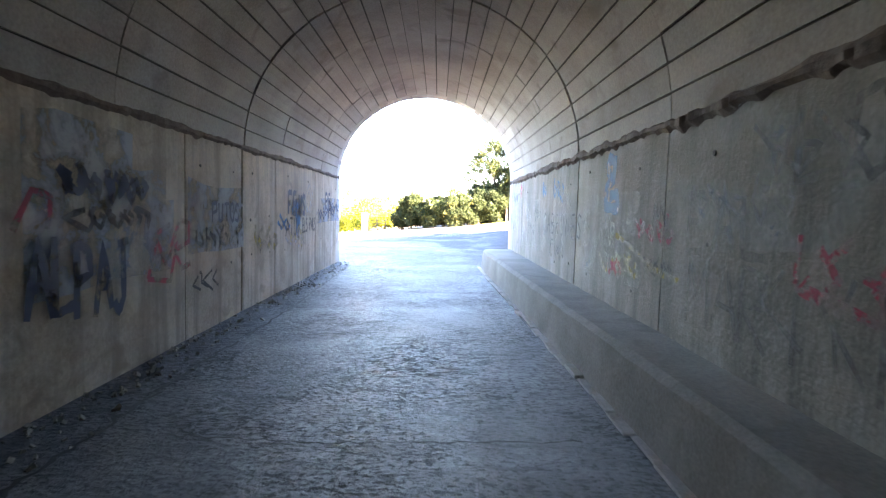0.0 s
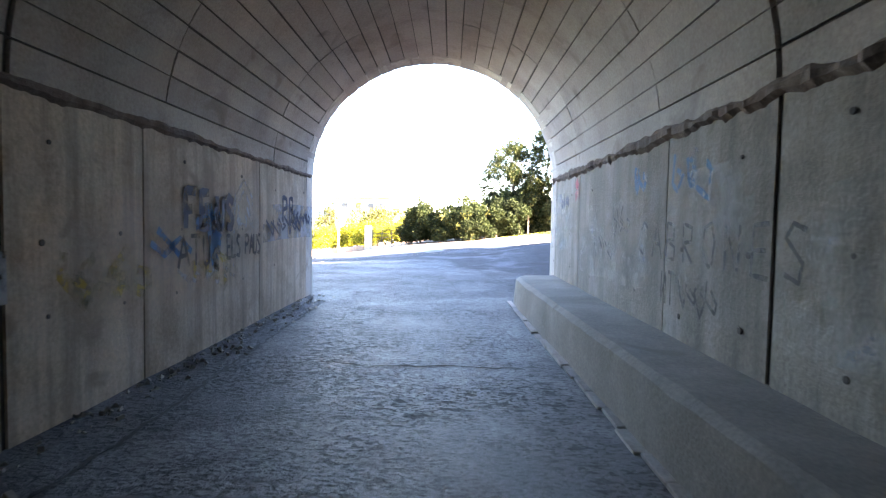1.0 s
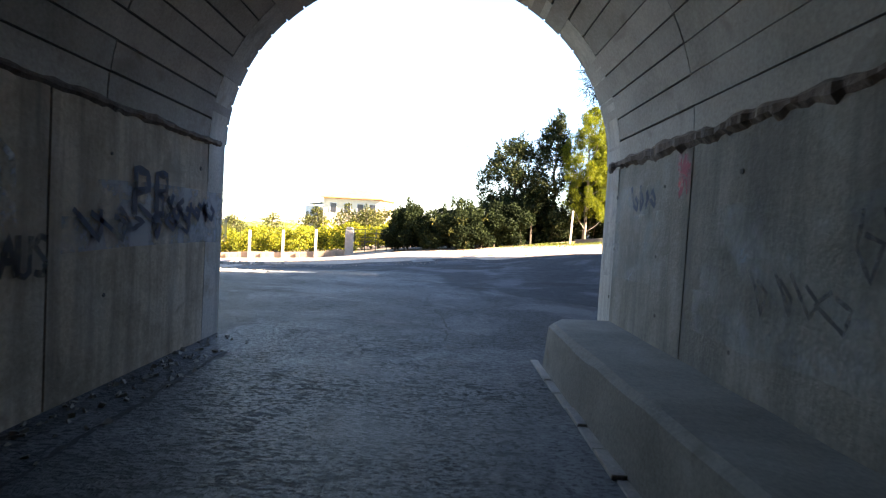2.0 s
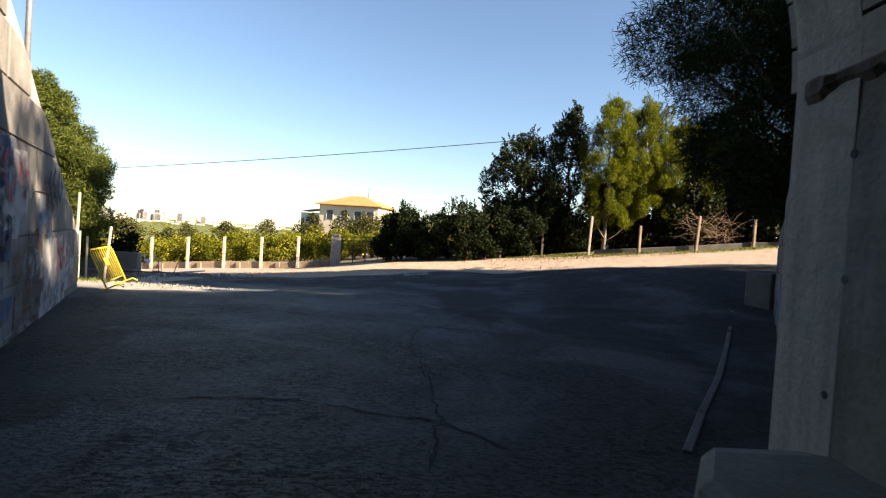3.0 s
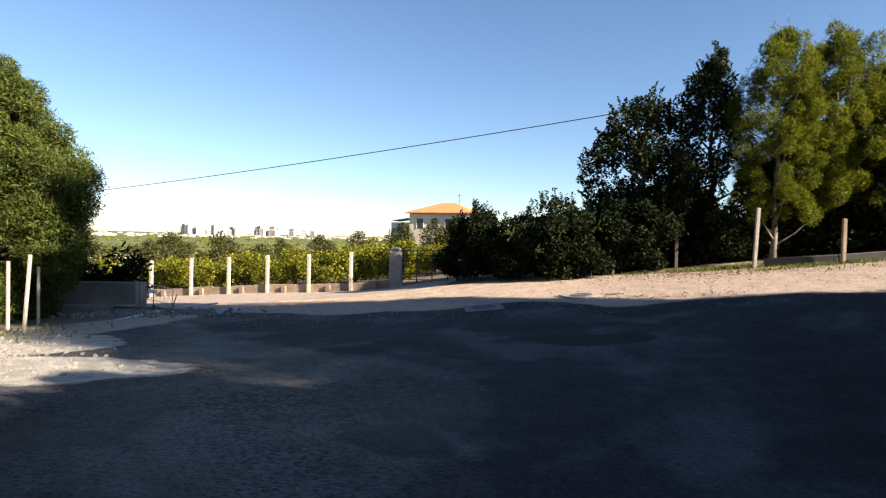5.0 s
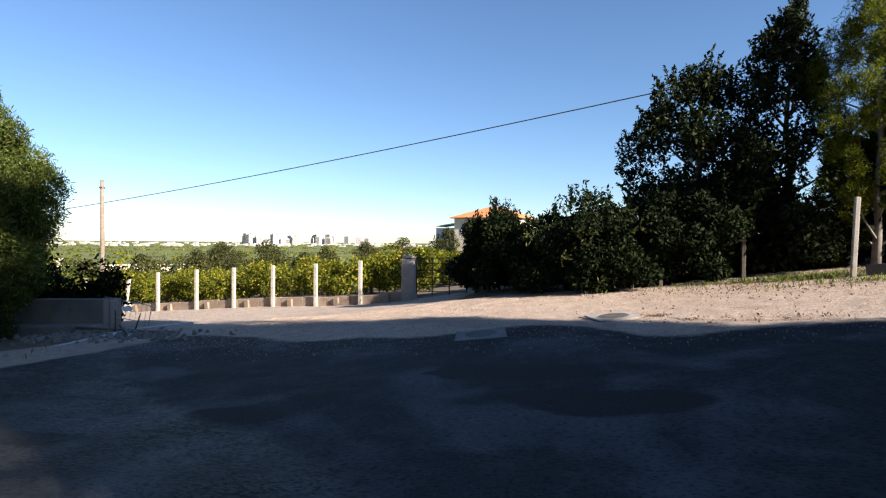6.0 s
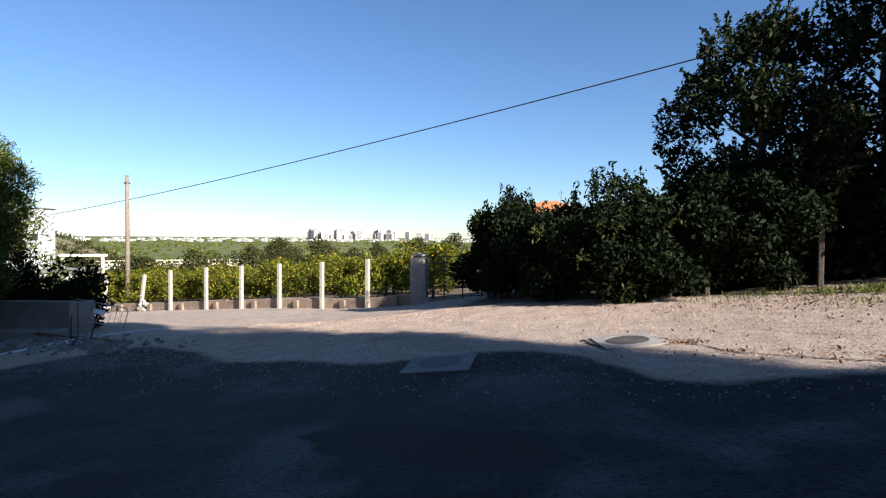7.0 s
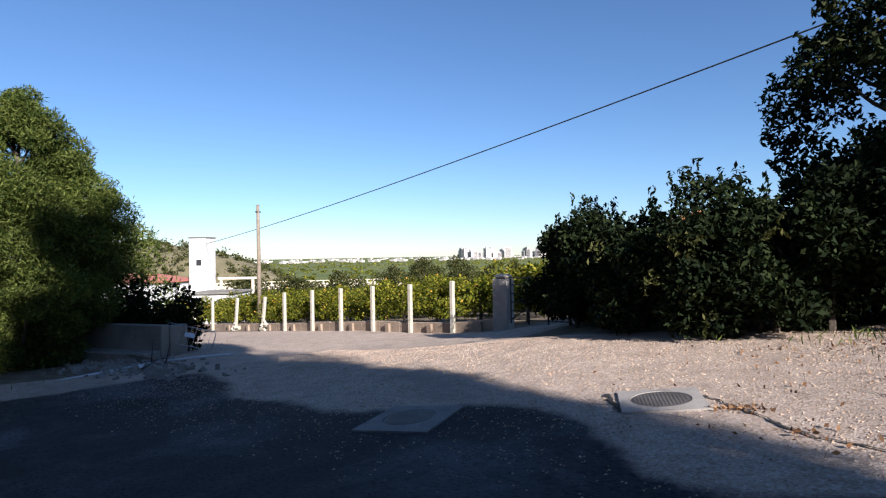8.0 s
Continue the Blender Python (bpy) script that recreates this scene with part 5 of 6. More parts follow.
def gable_box(bm, lo, hi, rise):
    x0, y0, z0 = lo
    x1, y1, z1 = hi
    cx, cy = (x0 + x1) / 2, (y0 + y1) / 2
    k = min(x1 - x0, y1 - y0) / 2
    v = [bm.verts.new(c) for c in ((x0, y0, z1), (x1, y0, z1), (x1, y1, z1), (x0, y1, z1), (x0 + k, cy, z1 + rise), (x1 - k, cy, z1 + rise), (x0, y0, z1 - 0.15), (x1, y0, z1 - 0.15), (x1, y1, z1 - 0.15), (x0, y1, z1 - 0.15))]
    for f in ((0, 1, 5, 4), (1, 2, 5), (2, 3, 4, 5), (3, 0, 4), (6, 7, 1, 0), (7, 8, 2, 1), (8, 9, 3, 2), (9, 6, 0, 3), (9, 8, 7, 6)):
        bm.faces.new([v[i] for i in f])
    return bm


h = root("transformer_house", (-41.5, 55.1, land(-41.5, 55.1) - 0.3), 0, "white rendered farm building with tall square tower", "house")
q = (3.46 - h.matrix_basis.translation.z) / 0.78
h.scale = (0.78, 0.78, 0.78)
part("tower", box(bmesh.new(), (-0.95, -0.95, -1), (0.95, 0.95, q), 0.03, pose(0, 0, 0, 0, 0, 30)), M_whitewall, h)
part("tower_cap", box(bmesh.new(), (-1.05, -1.05, q + 0.004), (1.05, 1.05, q + 0.12), 0.03, pose(0, 0, 0, 0, 0, 30)), M_bench, h)
part("tower_window", box(bmesh.new(), (-0.1, -1.0, q - 2.9), (0.45, -0.94, q - 2.3), 0.01, pose(0, 0, 0, 0, 0, 30)), M_window, h)
part("annex", box(bmesh.new(), (-10, -4.0, -1), (-1.6, 1.2, q - 4.6), 0.03, pose(0, 0, 0, 0, 0, 30)), M_whitewall, h)
part("roof", gable_box(bmesh.new(), (-10.3, -4.3, q - 4.6), (-1.3, 1.5, q - 4.4), 0.7), M_redroof, h).matrix_basis = pose(0, 0, 0, 0, 0, 30)
part("shed", box(bmesh.new(), (1.0, -4.5, -1), (5.0, 0.5, q - 5.75), 0.03, pose(0, 0, 0, 0, 0, 35)), M_whitewall, h)
part("shed_roof", box(bmesh.new(), (0.8, -4.7, q - 5.746), (5.2, 0.7, q - 5.55), 0.03, pose(0, 0, 0, 0, 0, 35)), M_bench, h)
for x in (1.5, 5.0):
    part("pergola_post", box(bmesh.new(), (x, 0.8, -1), (x + 0.25, 1.05, q - 4.5), 0.01, pose(0, 0, 0, 0, 0, 35)), M_housewall, h)
part("pergola_beam", box(bmesh.new(), (1.3, 0.75, q - 4.496), (5.5, 1.1, q - 4.25), 0.01, pose(0, 0, 0, 0, 0, 35)), M_housewall, h)

h = root("farmhouse", (-19.2, 128.0, 1.05), -12, "pale yellow villa with orange hipped tile roof", "house")
part("wall", box(bmesh.new(), (-5.2, -4.5, -6), (7.0, 5.0, 4.9), 0.02), M_housewall, h)
roof = part("roof", gable_box(bmesh.new(), (-5.9, -5.2, 5.0), (7.7, 5.7, 5.1), 2.1), M_rooftile, h)
part("terrace", box(bmesh.new(), (-9.6, -3.5, -6), (-5.25, 4.0, 3.2), 0.02), M_whitewall, h)
part("awning", box(bmesh.new(), (-8.8, -3.9, 4.7), (-5.25, 0.0, 4.85), 0.02, pose(0, 0, 0, 0, -8, 0)), M_whitewall, h)
for x in (-3.6, -0.6, 2.2, 4.8):
    wd = part("window", box(bmesh.new(), (x, -4.56, 2.1), (x + 1.3, -4.45, 3.9), 0.01), M_window, h)
    part("frame", boxes(((x - 0.1, -4.6, 2.0), (x, -4.44, 4.0)), ((x + 1.3, -4.6, 2.0), (x + 1.4, -4.44, 4.0)), ((x - 0.1, -4.6, 4.0), (x + 1.4, -4.44, 4.1))), M_whitewall, wd)
part("aerial", tube(bmesh.new(), [(3.0, 0.5, 6.8), (3.0, 0.5, 9.0)], 0.05, 5), M_iron, h)
part("aerial_arm", tube(bmesh.new(), [(2.5, 0.5, 8.6), (3.6, 0.5, 8.6)], 0.03, 5), M_iron, h)

# lattice pylon and a pale road wall behind the farm building
p = root("lattice_mast", (-113.8, 77, -6.3), 0, "thin grey steel lattice mast far behind the trees", "mast")
bm = bmesh.new()
H = 13.3
cs = [(-1, -1), (1, -1), (1, 1), (-1, 1)]
lev = [(z, 0.9 - 0.7 * z / H) for z in np.linspace(0, H, 12)]
for (z0, a), (z1, b) in zip(lev, lev[1:]):
    for k in range(4):
        c, d = cs[k], cs[(k + 1) % 4]
        tube(bm, [(c[0] * a, c[1] * a, z0), (c[0] * b, c[1] * b, z1)], 0.05, 4, False)
        tube(bm, [(c[0] * a, c[1] * a, z0), (d[0] * b, d[1] * b, z1)], 0.035, 4, False)
tube(bm, [(-2.2, 0, H - 0.4), (2.2, 0, H - 0.4)], 0.06, 4)
part("lattice", bm, M_galv, p)
v = tagged(new("viaduct"), "pale concrete road parapet in the distance", "wall", kind="structure")
for k in range(9):
    a = radians(69.7 - k * 3.2)
    b_ = radians(69.7 - (k + 1) * 3.2)
    A, B = Vector((-150 * math.sin(a), 30 + 150 * math.cos(a), 0)), Vector((-150 * math.sin(b_), 30 + 150 * math.cos(b_), 0))
    d = B - A
    bm = bmesh.new()
    box(bm, (0, -0.2, -6.6), (d.length - 0.1, 0.2, -5.3), 0.02)
    box(bm, (0, -0.15, -4.75), (d.length - 0.1, 0.15, -4.55), 0.02)
    for j in range(5):
        box(bm, (d.length * j / 5, -0.1, -5.3), (d.length * j / 5 + 0.3, 0.1, -4.75))
    bmesh.ops.transform(bm, matrix=Matrix.Translation(A) @ d.to_track_quat("X", "Z").to_matrix().to_4x4(), verts=bm.verts)
    part("parapet", bm, M_housewall, v)

# hill
bm = bmesh.new()
rows = []
for j in range(40):
    row = []
    for i in range(30):
        x, y = -450 + i * 10.0, 90 + j * 5.0
        d = math.hypot((x + 310) / 120, (y - 170) / 70)
        z = -16 + 26 * max(0, 1 - d * d) ** 1.3 + 1.5 * noise.noise((x * 0.03, y * 0.03, 0)) * (d < 1.1)
        row.append(bm.verts.new((x, y, z)))
    rows.append(row)
for r_, s_ in zip(rows, rows[1:]):
    for i in range(len(r_) - 1):
        bm.faces.new((r_[i], r_[i + 1], s_[i + 1], s_[i])).smooth = True
M_hill = surface("scrub_hill", (0.17, 0.14, 0.07), (0.07, 0.075, 0.025), (0.26, 0.21, 0.12), 0.12, 1.2, 0.95, 0.6, spots=(0.05, 0.06, 0.02))
tagged(as_object("hill", bm, M_hill), "low scrubby hillside in the distance", "hill", kind="structure")

# far town
def tower_block(x, y, w, d, hgt, label):
    r = root("tower_block", (x, y, -15), RNG.uniform(-30, 30), label, "building", "far town")
    part("body", box(bmesh.new(), (-w / 2, -d / 2, 0), (w / 2, d / 2, hgt), 0), M_city, r)
    bm = bmesh.new()
    box(bm, (-w / 5, -d / 5, hgt + 0.02), (w / 5, d / 5, hgt + 3.5))
    part("roof_house", bm, M_city, r)
    bm = bmesh.new()
    for k in range(1, int(hgt / 3.2)):
        box(bm, (-w * 0.42, -d / 2 - 0.15, k * 3.2), (w * 0.42, -d / 2 - 0.02, k * 3.2 + 1.3))
    part("window_band", bm, M_window, r)


for k in range(46):
    az = radians(RNG.choice([RNG.uniform(30.5, 36.2), RNG.uniform(27.2, 29.5), RNG.uniform(23, 36)]))
    dist = RNG.uniform(2300, 2900)
    tower_block(-dist * math.sin(az), 20 + dist * math.cos(az), RNG.uniform(14, 30), RNG.uniform(12, 18), RNG.uniform(32, 46) if k % 2 else RNG.uniform(18, 32), "pale apartment block of the far town")
bm = bmesh.new()
for k in range(260):
    az = radians(RNG.uniform(14, 66))
    dist = RNG.uniform(1500, 3200)
    x, y = -dist * math.sin(az), 20 + dist * math.cos(az)
    s_ = RNG.uniform(3, 11)
    box(bm, (x - s_, y - 5, -15.5), (x + s_, y + 5, -15 + RNG.uniform(2.5, 6.5)))
tagged(as_object("far_houses", bm, M_city), "scattered pale houses and sheds on the plain", "houses", kind="stuff")

# odd posts and a tall pale pole by the sunlit wing wall
for x, y, h_, lean in ((-10.9, 32.0, 2.5, 1), (-11.6, 33.2, 1.5, 0), (-10.3, 32.4, 1.6, 5), (-12.2, 34.5, 1.4, 0)):
    concrete_post(x, y, lean, h_, "slim pale post in dry grass by the wing wall", "verge_post", "posts by the wing wall", 0.03)
p = root("metal_pole", (-6.4, 24.1, 2.2), 0, "tall pale metal pole above the wing wall", "pole")
part("shaft", tube(bmesh.new(), [(0, 0, -0.4), (0, 0, 5.5)], 0.04, 10), M_galv, p)
part("collar", tube(bmesh.new(), [(0, 0, 1.1), (0, 0, 1.2)], 0.055, 10), M_galv, p)

# ---- trees and planting ----
def hedge():
    rng = np.random.default_rng(21)
    r = root("hedge", (-0.55, 41.65, land(-0.55, 41.65)), 0, "dense dark evergreen hedge beside the gate", "hedge")
    balls = []
    for k in range(330):
        x = rng.uniform(-3.05, 4.2)
        top = 2.05 + 0.3 * math.sin(x * 2.3) + 0.25 * rng.normal() 
        top -= 0.9 * max(0, (-x - 2.2) / 0.8)
        z = rng.uniform(0.3, max(0.6, top - 0.25)) + 0.105 * x
        y = rng.uniform(-1.6, 1.6) * (1 - 0.25 * (z / 3.2)) + 0.65 * max(0, 0.6 - x)
        balls.append((x, y, z, rng.uniform(0.28, 0.55)))
    p, w = clump_points(balls, 2600, rng)
    leaves("crown", p, M_shadeleaf, r, 0.055, 2.2, 0, rng, w * 0.5)
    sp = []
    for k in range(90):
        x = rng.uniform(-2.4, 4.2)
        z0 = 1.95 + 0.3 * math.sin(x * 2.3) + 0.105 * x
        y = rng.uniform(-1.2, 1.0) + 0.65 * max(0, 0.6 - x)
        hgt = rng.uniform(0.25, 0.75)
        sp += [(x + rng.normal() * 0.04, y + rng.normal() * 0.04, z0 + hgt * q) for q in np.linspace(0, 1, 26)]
    tagged(leaves("shoot", sp, M_shadeleaf, r, 0.05, 2.4, -0.6, rng), kind="stuff")
    bm = bmesh.new()
    for k in range(26):
        x = rng.uniform(-2.8, 4)
        y = rng.uniform(-1, 1) + 0.65 * max(0, 0.6 - x)
        tube(bm, [(x, y, 0.105 * x - 0.2), (x + rng.normal() * 0.2, y + rng.normal() * 0.2, 1.0 + 0.1 * x), (x + rng.normal() * 0.3, y + rng.normal() * 0.3, 1.7 + 0.1 * x)], [0.05, 0.035, 0.012], 5, False)
    tagged(part("stem", bm, M_bark, r), kind="stuff")


hedge()


def sprigs():
    """Leafy sprigs that stand out from the hedge, in a paler leaf to look sunlit."""
    rng = np.random.default_rng(22)
    r = root("hedge_sprig", (-0.7, 40.1, land(0.2, 40.1)), 0, "pinnate sprigs coloured pale as if sunlit before the dark hedge", "sprig")
    for x, z in ((-0.3, 1.4), (0.75, 1.5), (1.1, 1.45), (1.1, 0.75), (1.3, 0.3), (0.4, 0.9), (2.2, 1.7)):
        pts = []
        for k in range(5):
            a = rng.uniform(0, 6.28)
            for q in np.linspace(0.05, 0.26, 11):
                pts.append((x + math.cos(a) * q, -0.12 + 0.1 * rng.normal(), z + math.sin(a) * q * 0.8))
        tagged(leaves("sprig", pts, M_midtree, r, 0.035, 2.6, 0, rng), kind="stuff")


sprigs()
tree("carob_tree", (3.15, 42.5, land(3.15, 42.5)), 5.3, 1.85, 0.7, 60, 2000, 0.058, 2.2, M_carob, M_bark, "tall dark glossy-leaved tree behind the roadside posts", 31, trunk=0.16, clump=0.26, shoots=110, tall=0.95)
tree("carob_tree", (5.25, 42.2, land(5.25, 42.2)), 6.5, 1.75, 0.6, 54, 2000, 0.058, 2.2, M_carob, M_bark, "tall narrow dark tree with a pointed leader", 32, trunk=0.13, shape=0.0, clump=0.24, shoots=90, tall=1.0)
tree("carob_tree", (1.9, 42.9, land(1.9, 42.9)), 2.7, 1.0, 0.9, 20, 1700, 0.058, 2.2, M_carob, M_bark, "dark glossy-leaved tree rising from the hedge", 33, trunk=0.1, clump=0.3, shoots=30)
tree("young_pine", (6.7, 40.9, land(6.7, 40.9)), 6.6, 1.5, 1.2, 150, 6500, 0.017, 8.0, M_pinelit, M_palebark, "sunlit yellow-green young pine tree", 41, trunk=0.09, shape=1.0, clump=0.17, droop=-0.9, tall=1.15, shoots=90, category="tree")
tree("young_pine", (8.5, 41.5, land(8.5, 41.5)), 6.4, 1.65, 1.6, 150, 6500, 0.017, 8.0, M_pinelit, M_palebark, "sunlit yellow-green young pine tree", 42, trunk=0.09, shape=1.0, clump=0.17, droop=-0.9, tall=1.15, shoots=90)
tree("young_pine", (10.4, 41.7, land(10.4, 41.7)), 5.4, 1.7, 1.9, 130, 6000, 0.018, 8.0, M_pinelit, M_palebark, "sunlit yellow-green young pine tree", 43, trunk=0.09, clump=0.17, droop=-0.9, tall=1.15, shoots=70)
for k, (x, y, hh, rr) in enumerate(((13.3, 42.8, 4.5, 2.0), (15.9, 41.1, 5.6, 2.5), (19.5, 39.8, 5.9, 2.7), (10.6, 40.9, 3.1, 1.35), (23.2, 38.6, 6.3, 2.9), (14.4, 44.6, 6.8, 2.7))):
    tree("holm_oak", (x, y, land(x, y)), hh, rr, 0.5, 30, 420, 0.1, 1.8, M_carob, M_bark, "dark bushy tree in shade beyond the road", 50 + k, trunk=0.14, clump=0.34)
# First pine overhangs; the others, mostly out of view, are added to cast shadow.
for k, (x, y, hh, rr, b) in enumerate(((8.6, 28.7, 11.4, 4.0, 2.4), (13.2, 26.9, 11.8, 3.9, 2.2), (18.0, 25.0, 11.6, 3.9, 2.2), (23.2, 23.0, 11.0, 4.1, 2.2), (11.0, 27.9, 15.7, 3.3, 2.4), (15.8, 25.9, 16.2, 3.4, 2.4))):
    tree("old_pine", (x, y, land(x, y)), hh, rr, b, 78, 2600 if k == 0 else 1000 if k < 4 else 1300, 0.02 if k == 0 else 0.04 if k < 4 else 0.09, 11.0, M_pinedark, M_bark, "large dark old pine placed to shade the road", 60 + k, trunk=0.26, clump=0.3, spread=(1.1, 0.95))

# First four are unseen, added to cast shade on the left wing and apron.
for k, (x, y, z, hh, rr, b) in enumerate(((12.6, 17.0, 5.2, 7.6, 2.8, 1.5), (16.5, 16.0, 5.2, 7.8, 2.9, 1.5), (6.2, 23.6, 3.6, 2.6, 1.4, 0.2), (7.6, 25.8, 2.7, 3.6, 1.6, 0.2), (-9.2, 22.6, 2.9, 8.5, 3.5, 3.4))):
    tree("old_pine", (x, y, z), hh, rr, b, 46, 560 if hh > 5 else 1500, 0.055, 7.0, M_pinedark, M_bark, "dark pine added on the embankment", 160 + k, trunk=0.15, clump=0.3)

# feathery trees above the low wall
tree("tamarisk_tree", (-15.1, 35.75, land(-15.1, 35.75)), 6.8, 2.3, 0.2, 170, 3600, 0.028, 5.0, M_olive, M_bark, "large feathery grey-green tree above the low wall", 71, trunk=0.15, clump=0.25, droop=-0.3)
tree("tamarisk_tree", (-18.8, 37.5, land(-18.8, 37.5)), 5.8, 3.1, 0.3, 56, 800, 0.045, 4.5, M_olive, M_bark, "feathery grey-green tree beside the fence", 73, trunk=0.2, clump=0.3, droop=-0.3)
tree("tamarisk_tree", (-16.4, 32.0, land(-16.4, 32.0)), 7.0, 2.9, 0.5, 56, 800, 0.045, 4.5, M_olive, M_bark, "large feathery grey-green tree behind the wing wall", 74, trunk=0.2, clump=0.3, droop=-0.3)


def thicket(name, line, depth, height, count, leaf, size, label, seed):
    """A long dense mass of shrubs along a line."""
    rng = np.random.default_rng(seed)
    (ax, ay), (bx, by) = line
    r = root(name, (ax, ay, land(ax, ay)), 0, label, "shrubs")
    balls = []
    for _ in range(count):
        f = rng.random()
        x, y = ax + (bx - ax) * f, ay + (by - ay) * f + rng.uniform(-depth, depth)
        balls.append((x - ax, y - ay, land(x, y) - land(ax, ay) + rng.uniform(0.15, height * (0.75 + 0.3 * math.sin(f * 19))), rng.uniform(0.35, 0.7)))
    p, w = clump_points(balls, 420, rng)
    leaves("foliage", p, leaf, r, size, 1.9, 0, rng, w * 0.5)
    bm = bmesh.new()
    for x, y, z, q in balls[::4]:
        tube(bm, [(x, y, z - 1.6), (x + 0.1, y, z - 0.8), (x, y, z)], [0.04, 0.03, 0.01], 5, False)
    part("stem", bm, M_bark, r)


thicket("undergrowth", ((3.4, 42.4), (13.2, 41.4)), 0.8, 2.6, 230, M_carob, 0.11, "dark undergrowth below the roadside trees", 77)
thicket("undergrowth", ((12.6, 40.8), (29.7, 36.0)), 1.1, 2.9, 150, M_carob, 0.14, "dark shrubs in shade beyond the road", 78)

# Dark foliage added to stand for the shade under the tamarisk.
thicket("undergrowth", ((-13.7, 39.5), (-17.8, 38.0)), 0.4, 1.8, 90, M_shadeleaf, 0.09, "dark shrubs added as shade behind the low wall", 75)
# Filler foliage added to make the deep shade under the trees black.
thicket("undergrowth", ((7.0, 43.6), (26.0, 40.4)), 0.9, 4.0, 230, M_shadeleaf, 0.17, "black filler undergrowth added as shade behind the pines", 79)
thicket("undergrowth", ((8.6, 28.0), (21.5, 22.0)), 0.9, 2.4, 130, M_shadeleaf, 0.16, "dark shrubs at the foot of the old pines", 76)

# dead branches by the roadside posts
rng = np.random.default_rng(5)
d = root("dead_branches", (10.75, 39.35, land(10.75, 39.35)), 0, "tangle of dry brown branches behind the posts", "branches")
bm = bmesh.new()
for _ in range(120):
    a = rng.uniform(0, 6.28)
    s = Vector((rng.normal() * 0.45, rng.normal() * 0.25, rng.uniform(0.2, 1.2)))
    e = s + Vector((math.cos(a) * rng.uniform(0.5, 1.3), math.sin(a) * 0.5, rng.uniform(-0.3, 0.7)))
    tube(bm, [s, s.lerp(e, 0.5) + Vector((0, 0, 0.12)), e], [0.008, 0.006, 0.002], 4, False)
part("twig", bm, M_twig, d)

# orange orchard behind the fence
def orange_tree(per, fruit, seed):
    rng = np.random.default_rng(seed)
    r = root("orange_tree", (0, 0, 0), 0, "yellow-green orange tree with fruit in the orchard", "tree", "orange orchard")
    balls = [(rng.normal() * 0.55, rng.normal() * 0.55, rng.uniform(0.45, 1.75), rng.uniform(0.35, 0.6)) for _ in range(16)]
    p, w = clump_points(balls, per, rng)
    leaves("crown", p, M_orange, r, 0.075 if per > 500 else 0.15, 1.9, 0, rng, w * 0.6)
    bm = bmesh.new()
    tube(bm, [(0, 0, -0.4), (0.03, 0, 0.5), (0, 0.05, 1.2)], [0.07, 0.06, 0.03], 6)
    part("trunk", bm, M_bark, r)
    bm = bmesh.new()
    for q in p[rng.choice(len(p), fruit)]:
        bmesh.ops.create_icosphere(bm, subdivisions=1, radius=0.038, matrix=Matrix.Translation(q))
    tagged(part("fruit", bm, M_fruit, r), kind="stuff")
    return r


protos = [orange_tree(820, 13, 81), orange_tree(820, 9, 82), orange_tree(190, 4, 83)]
used = set()
for j in range(11):
    y0 = 47.7 + j * 2.9
    for i in range(24):
        x = -2.6 - i * 2.05 + (j % 2) * 1.0 + RNG.normal() * 0.15
        y = y0 + RNG.normal() * 0.2 - 0.12 * (x + 5.3)
        if (j > 6 and i % 2) or (x > -6.2 and y < 52.5):
            continue
        k = (i % 2) if j < 3 else 2
        s = RNG.uniform(0.82, 1.0) * (1.0 if j < 3 else 1.05)
        m = pose(x, y, land(x, y) - 0.02, 0, 0, RNG.uniform(0, 360))
        if k not in used:
            used.add(k)
            protos[k].matrix_basis = m
        else:
            o = copy_thing(protos[k], m)
            o.scale = (s, s, s)

# trees of the middle distance
for k, (az, dist, hh, rr, zt) in enumerate(((47.8, 72, 6.0, 5.0, -0.9), (43.0, 92, 6.0, 4.5, -0.6), (36.2, 98, 7.5, 5.0, 0.6), (30.4, 100, 6.5, 3.4, 0.2), (22.3, 102, 8.0, 3.6, 2.0), (52.5, 84, 6.5, 5.0, -1.2), (26.0, 116, 7, 4.6, 1.0), (14.0, 92, 6.0, 4.0, 3.6), (9.5, 92, 6.0, 4.5, 4.1), (17.5, 100, 6.0, 4.0, 3.2), (57.5, 96, 6.0, 5.0, -1.6), (40, 130, 6, 6, 0.0), (5.5, 98, 6, 4, 3.2), (11.8, 90, 5, 4, 3.9), (33.0, 86, 4, 3.5, -0.9), (45.5, 64, 4.5, 3.2, -1.6))):
    a = radians(az - 1.3)
    x, y = 1.3 - dist * math.sin(a), 29.1 + dist * math.cos(a)
    tree("olive_tree", (x, y, zt - hh), hh, rr * 0.72, 0.8, 34, 90, 0.2, 1.9, M_midtree, M_bark, "grey-green olive tree standing among the orchards", 90 + k, trunk=0.22, clump=0.36, group="distant olive trees")
rng = np.random.default_rng(12)
pts = []
for _ in range(900):
    x, y = rng.uniform(-425, -190), rng.uniform(100, 240)
    dd = math.hypot((x + 310) / 120, (y - 170) / 70)
    if dd < 1:
        z = -16 + 26 * (1 - dd * dd) ** 1.3
        rr = rng.uniform(0.8, 2.8)
        q = rng.normal(size=(36, 3)) * rr * 0.5
        pts.append(np.array([x, y, z + rr * 0.5]) + q)
tagged(leaves("hill_scrub", np.concatenate(pts), M_midtree, None, 0.8, 1.5, 0, rng), "dark scrub and pines dotted over the hill", "bushes", kind="stuff")
pts = []
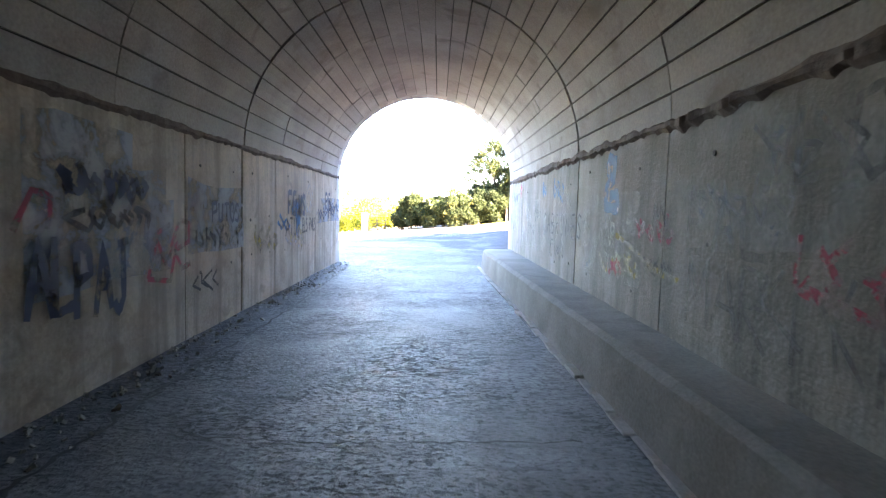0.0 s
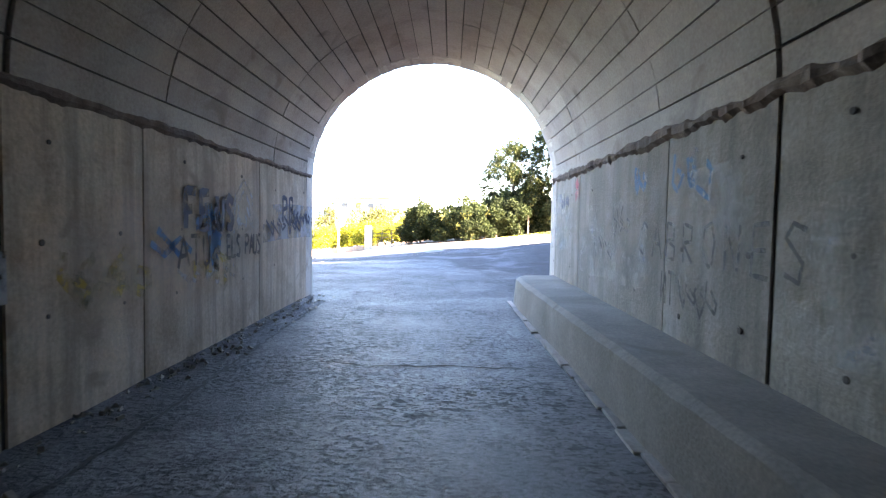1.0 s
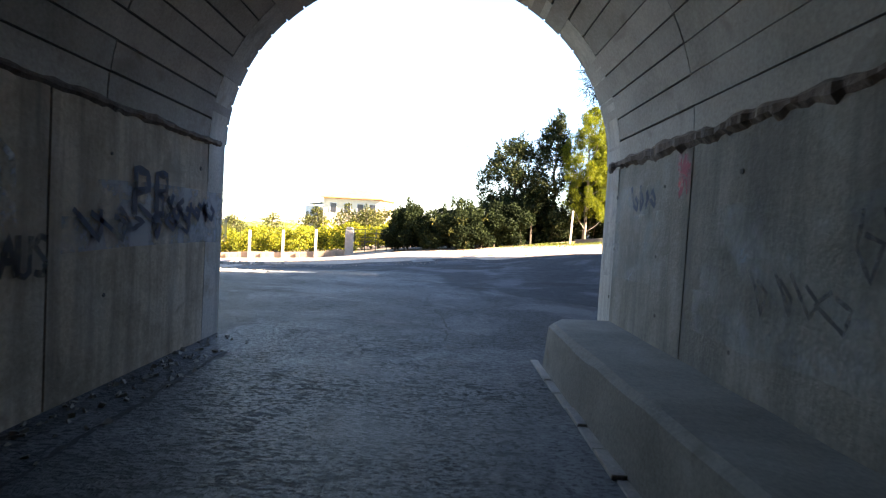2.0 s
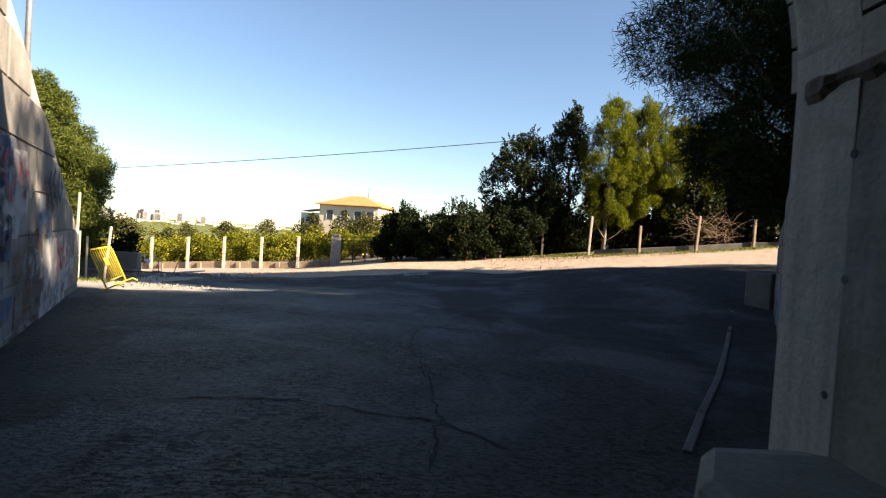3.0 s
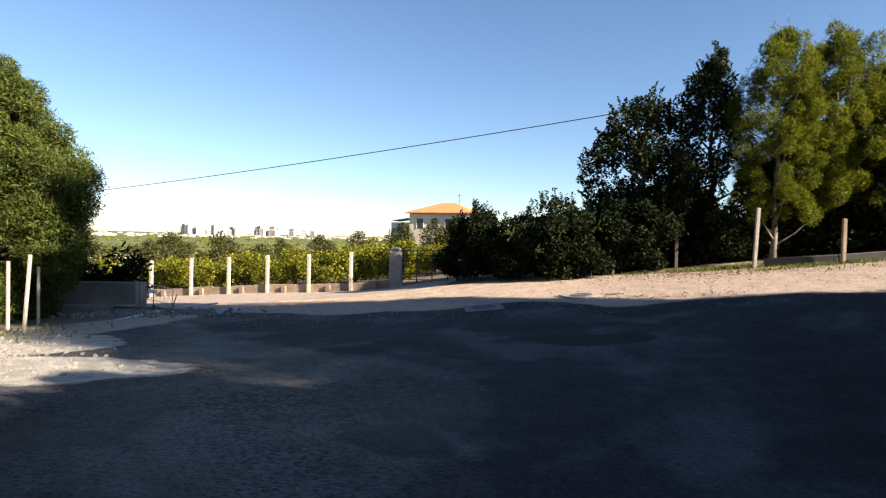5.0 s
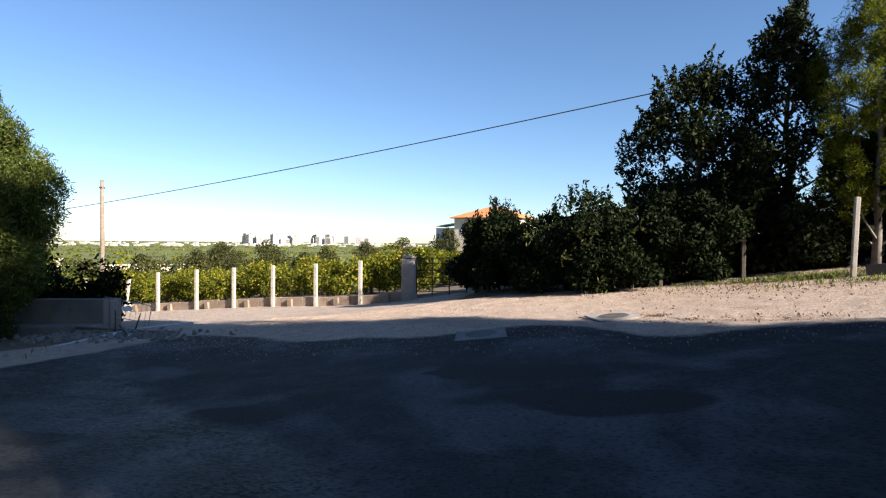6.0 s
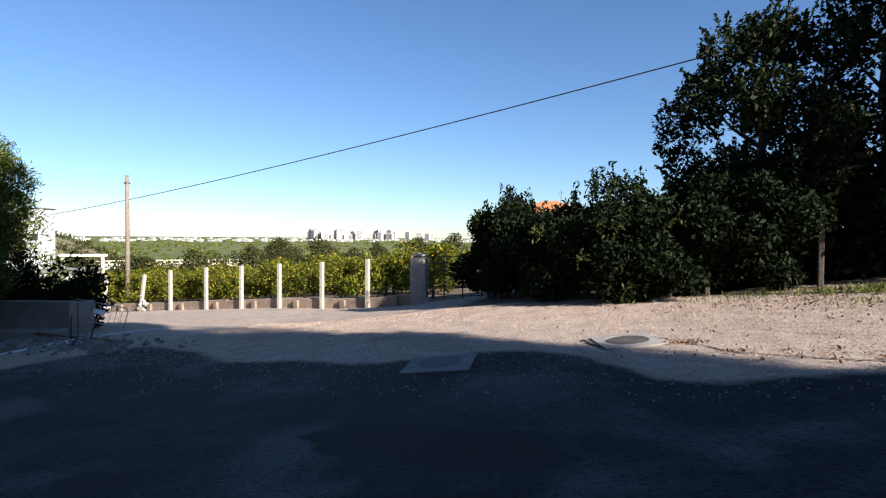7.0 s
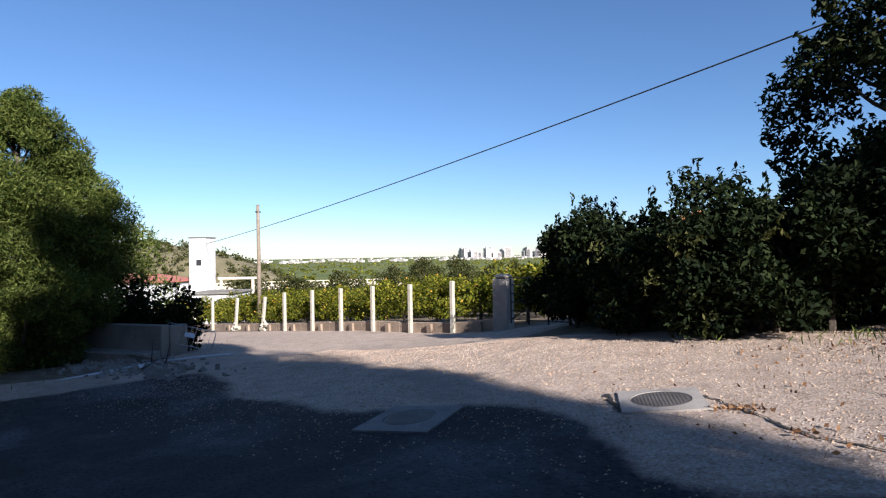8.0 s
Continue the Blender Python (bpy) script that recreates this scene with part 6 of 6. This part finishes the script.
for _ in range(1500):
    az, dist = radians(rng.uniform(8, 75)), 300 + 1500 * rng.random() ** 1.3
    x, y = 2 - dist * math.sin(az), 30 + dist * math.cos(az)
    rr = rng.uniform(0.5, 1.1) * (1 + dist / 900)
    pts.append(np.array([x, y, land(x, y) + rr * 0.4]) + rng.normal(size=(14, 3)) * np.array([rr * 1.5, rr, rr * 0.4]))
tagged(leaves("orchard_belt", np.concatenate(pts), M_orange, None, 1.5, 1.6, 0, rng), "distant green orchards over the plain", "orchard", kind="stuff")

# grass, weeds and gravel
rng = np.random.default_rng(14)
pts = []
for cx, cy, sx, sy, n in ((4.2, 39.95, 1.2, 0.2, 500), (7.2, 38.7, 1.6, 0.15, 900), (10.8, 37.75, 2.0, 0.18, 1200), (-9.4, 30.5, 0.5, 0.8, 160), (-18, 39.2, 1.5, 0.8, 700), (7.8, 29.0, 0.6, 0.5, 300), (-10.5, 32.0, 0.5, 1.2, 250), (5.0, 39.6, 0.5, 0.15, 500)):
    x, y = rng.normal(cx, sx, n), rng.normal(cy, sy, n)
    pts.append(np.stack([x, y, [land(a, b) + 0.05 for a, b in zip(x, y)]], 1))
tagged(leaves("grass", np.concatenate(pts), M_grass, None, 0.017, 8.0, -2.2, rng), "green and dry grass tufts along the verge", "grass", kind="stuff")


pts = []
for cx, cy, sx, sy, n in ((1.55, 36.62, 0.14, 0.07, 60), (2.3, 36.0, 0.4, 0.1, 40), (3.2, 35.6, 0.5, 0.12, 60), (3.4, 39.4, 1.4, 0.25, 260), (5.5, 38.6, 1.5, 0.3, 260), (2.5, 37.5, 2.0, 0.8, 120)):
    x, y = rng.normal(cx, sx, n), rng.normal(cy, sy, n)
    pts.append(np.stack([x, y, [land(a, b) + 0.012 for a, b in zip(x, y)]], 1))
tagged(leaves("fallen_leaves", np.concatenate(pts), M_dryleaf, None, 0.026, 2.0, 0, rng), "brown fallen leaves scattered on the gravelly road", "leaves", kind="stuff")


def stones(name, n, spread, size, label, seed, mat=M_stone):
    rng = np.random.default_rng(seed)
    bm_v, bm_f = [], []
    base = np.array([(1, 0, 0), (-0.5, 0.87, 0), (-0.5, -0.87, 0), (0.1, 0, 0.75)])
    for _ in range(n):
        x, y = spread(rng)
        q = size * rng.uniform(0.4, 1.0) ** 2 * 1.6
        a = rng.uniform(0, 6.28)
        rot = np.array([[math.cos(a), -math.sin(a), 0], [math.sin(a), math.cos(a), 0], [0, 0, 1]])
        b = (base * rng.uniform(0.6, 1.2, (4, 1))) @ rot.T * q
        k = len(bm_v)
        bm_v += [tuple(v + np.array([x, y, land(x, y) - 0.004 + 0.01 * noise.noise((x * 0.7, y * 0.7, 0))])) for v in b]
        bm_f += [(k, k + 1, k + 3), (k + 1, k + 2, k + 3), (k + 2, k, k + 3)]
    me = bpy.data.meshes.new(name)
    me.from_pydata(bm_v, [], bm_f)
    me.materials.append(mat)
    tagged(new(name, me), label, "gravel", kind="stuff")


stones("gravel", 60000, lambda g: (g.uniform(-9, 9), 34.0 + 7.0 * g.random() ** 0.5), 0.011, "loose pale gravel on the sunlit road", 15)
stones("grit", 3500, lambda g: (g.uniform(-5, 4), g.uniform(24, 34)), 0.007, "scattered grit on the shaded apron", 16, M_darkconc)

rng = np.random.default_rng(19)
bm = bmesh.new()
for _ in range(620):
    f = rng.random()
    x, y = -6.3 - 3.6 * f + rng.normal() * 0.6, 28.6 + 3.0 * f + rng.normal() * 0.5
    q = 0.006 + 0.025 * rng.random() ** 3
    box(bm, (-q, -q * 1.4, -q * 0.5), (q, q * 1.4, q * 0.5), 0, pose(x, y, land(x, y) + q * 0.2, *rng.uniform(0, 60, 3)))
tagged(as_object("pale_rubble", bm, M_bench), "pale broken concrete along the edge of the apron", "rubble", kind="stuff")
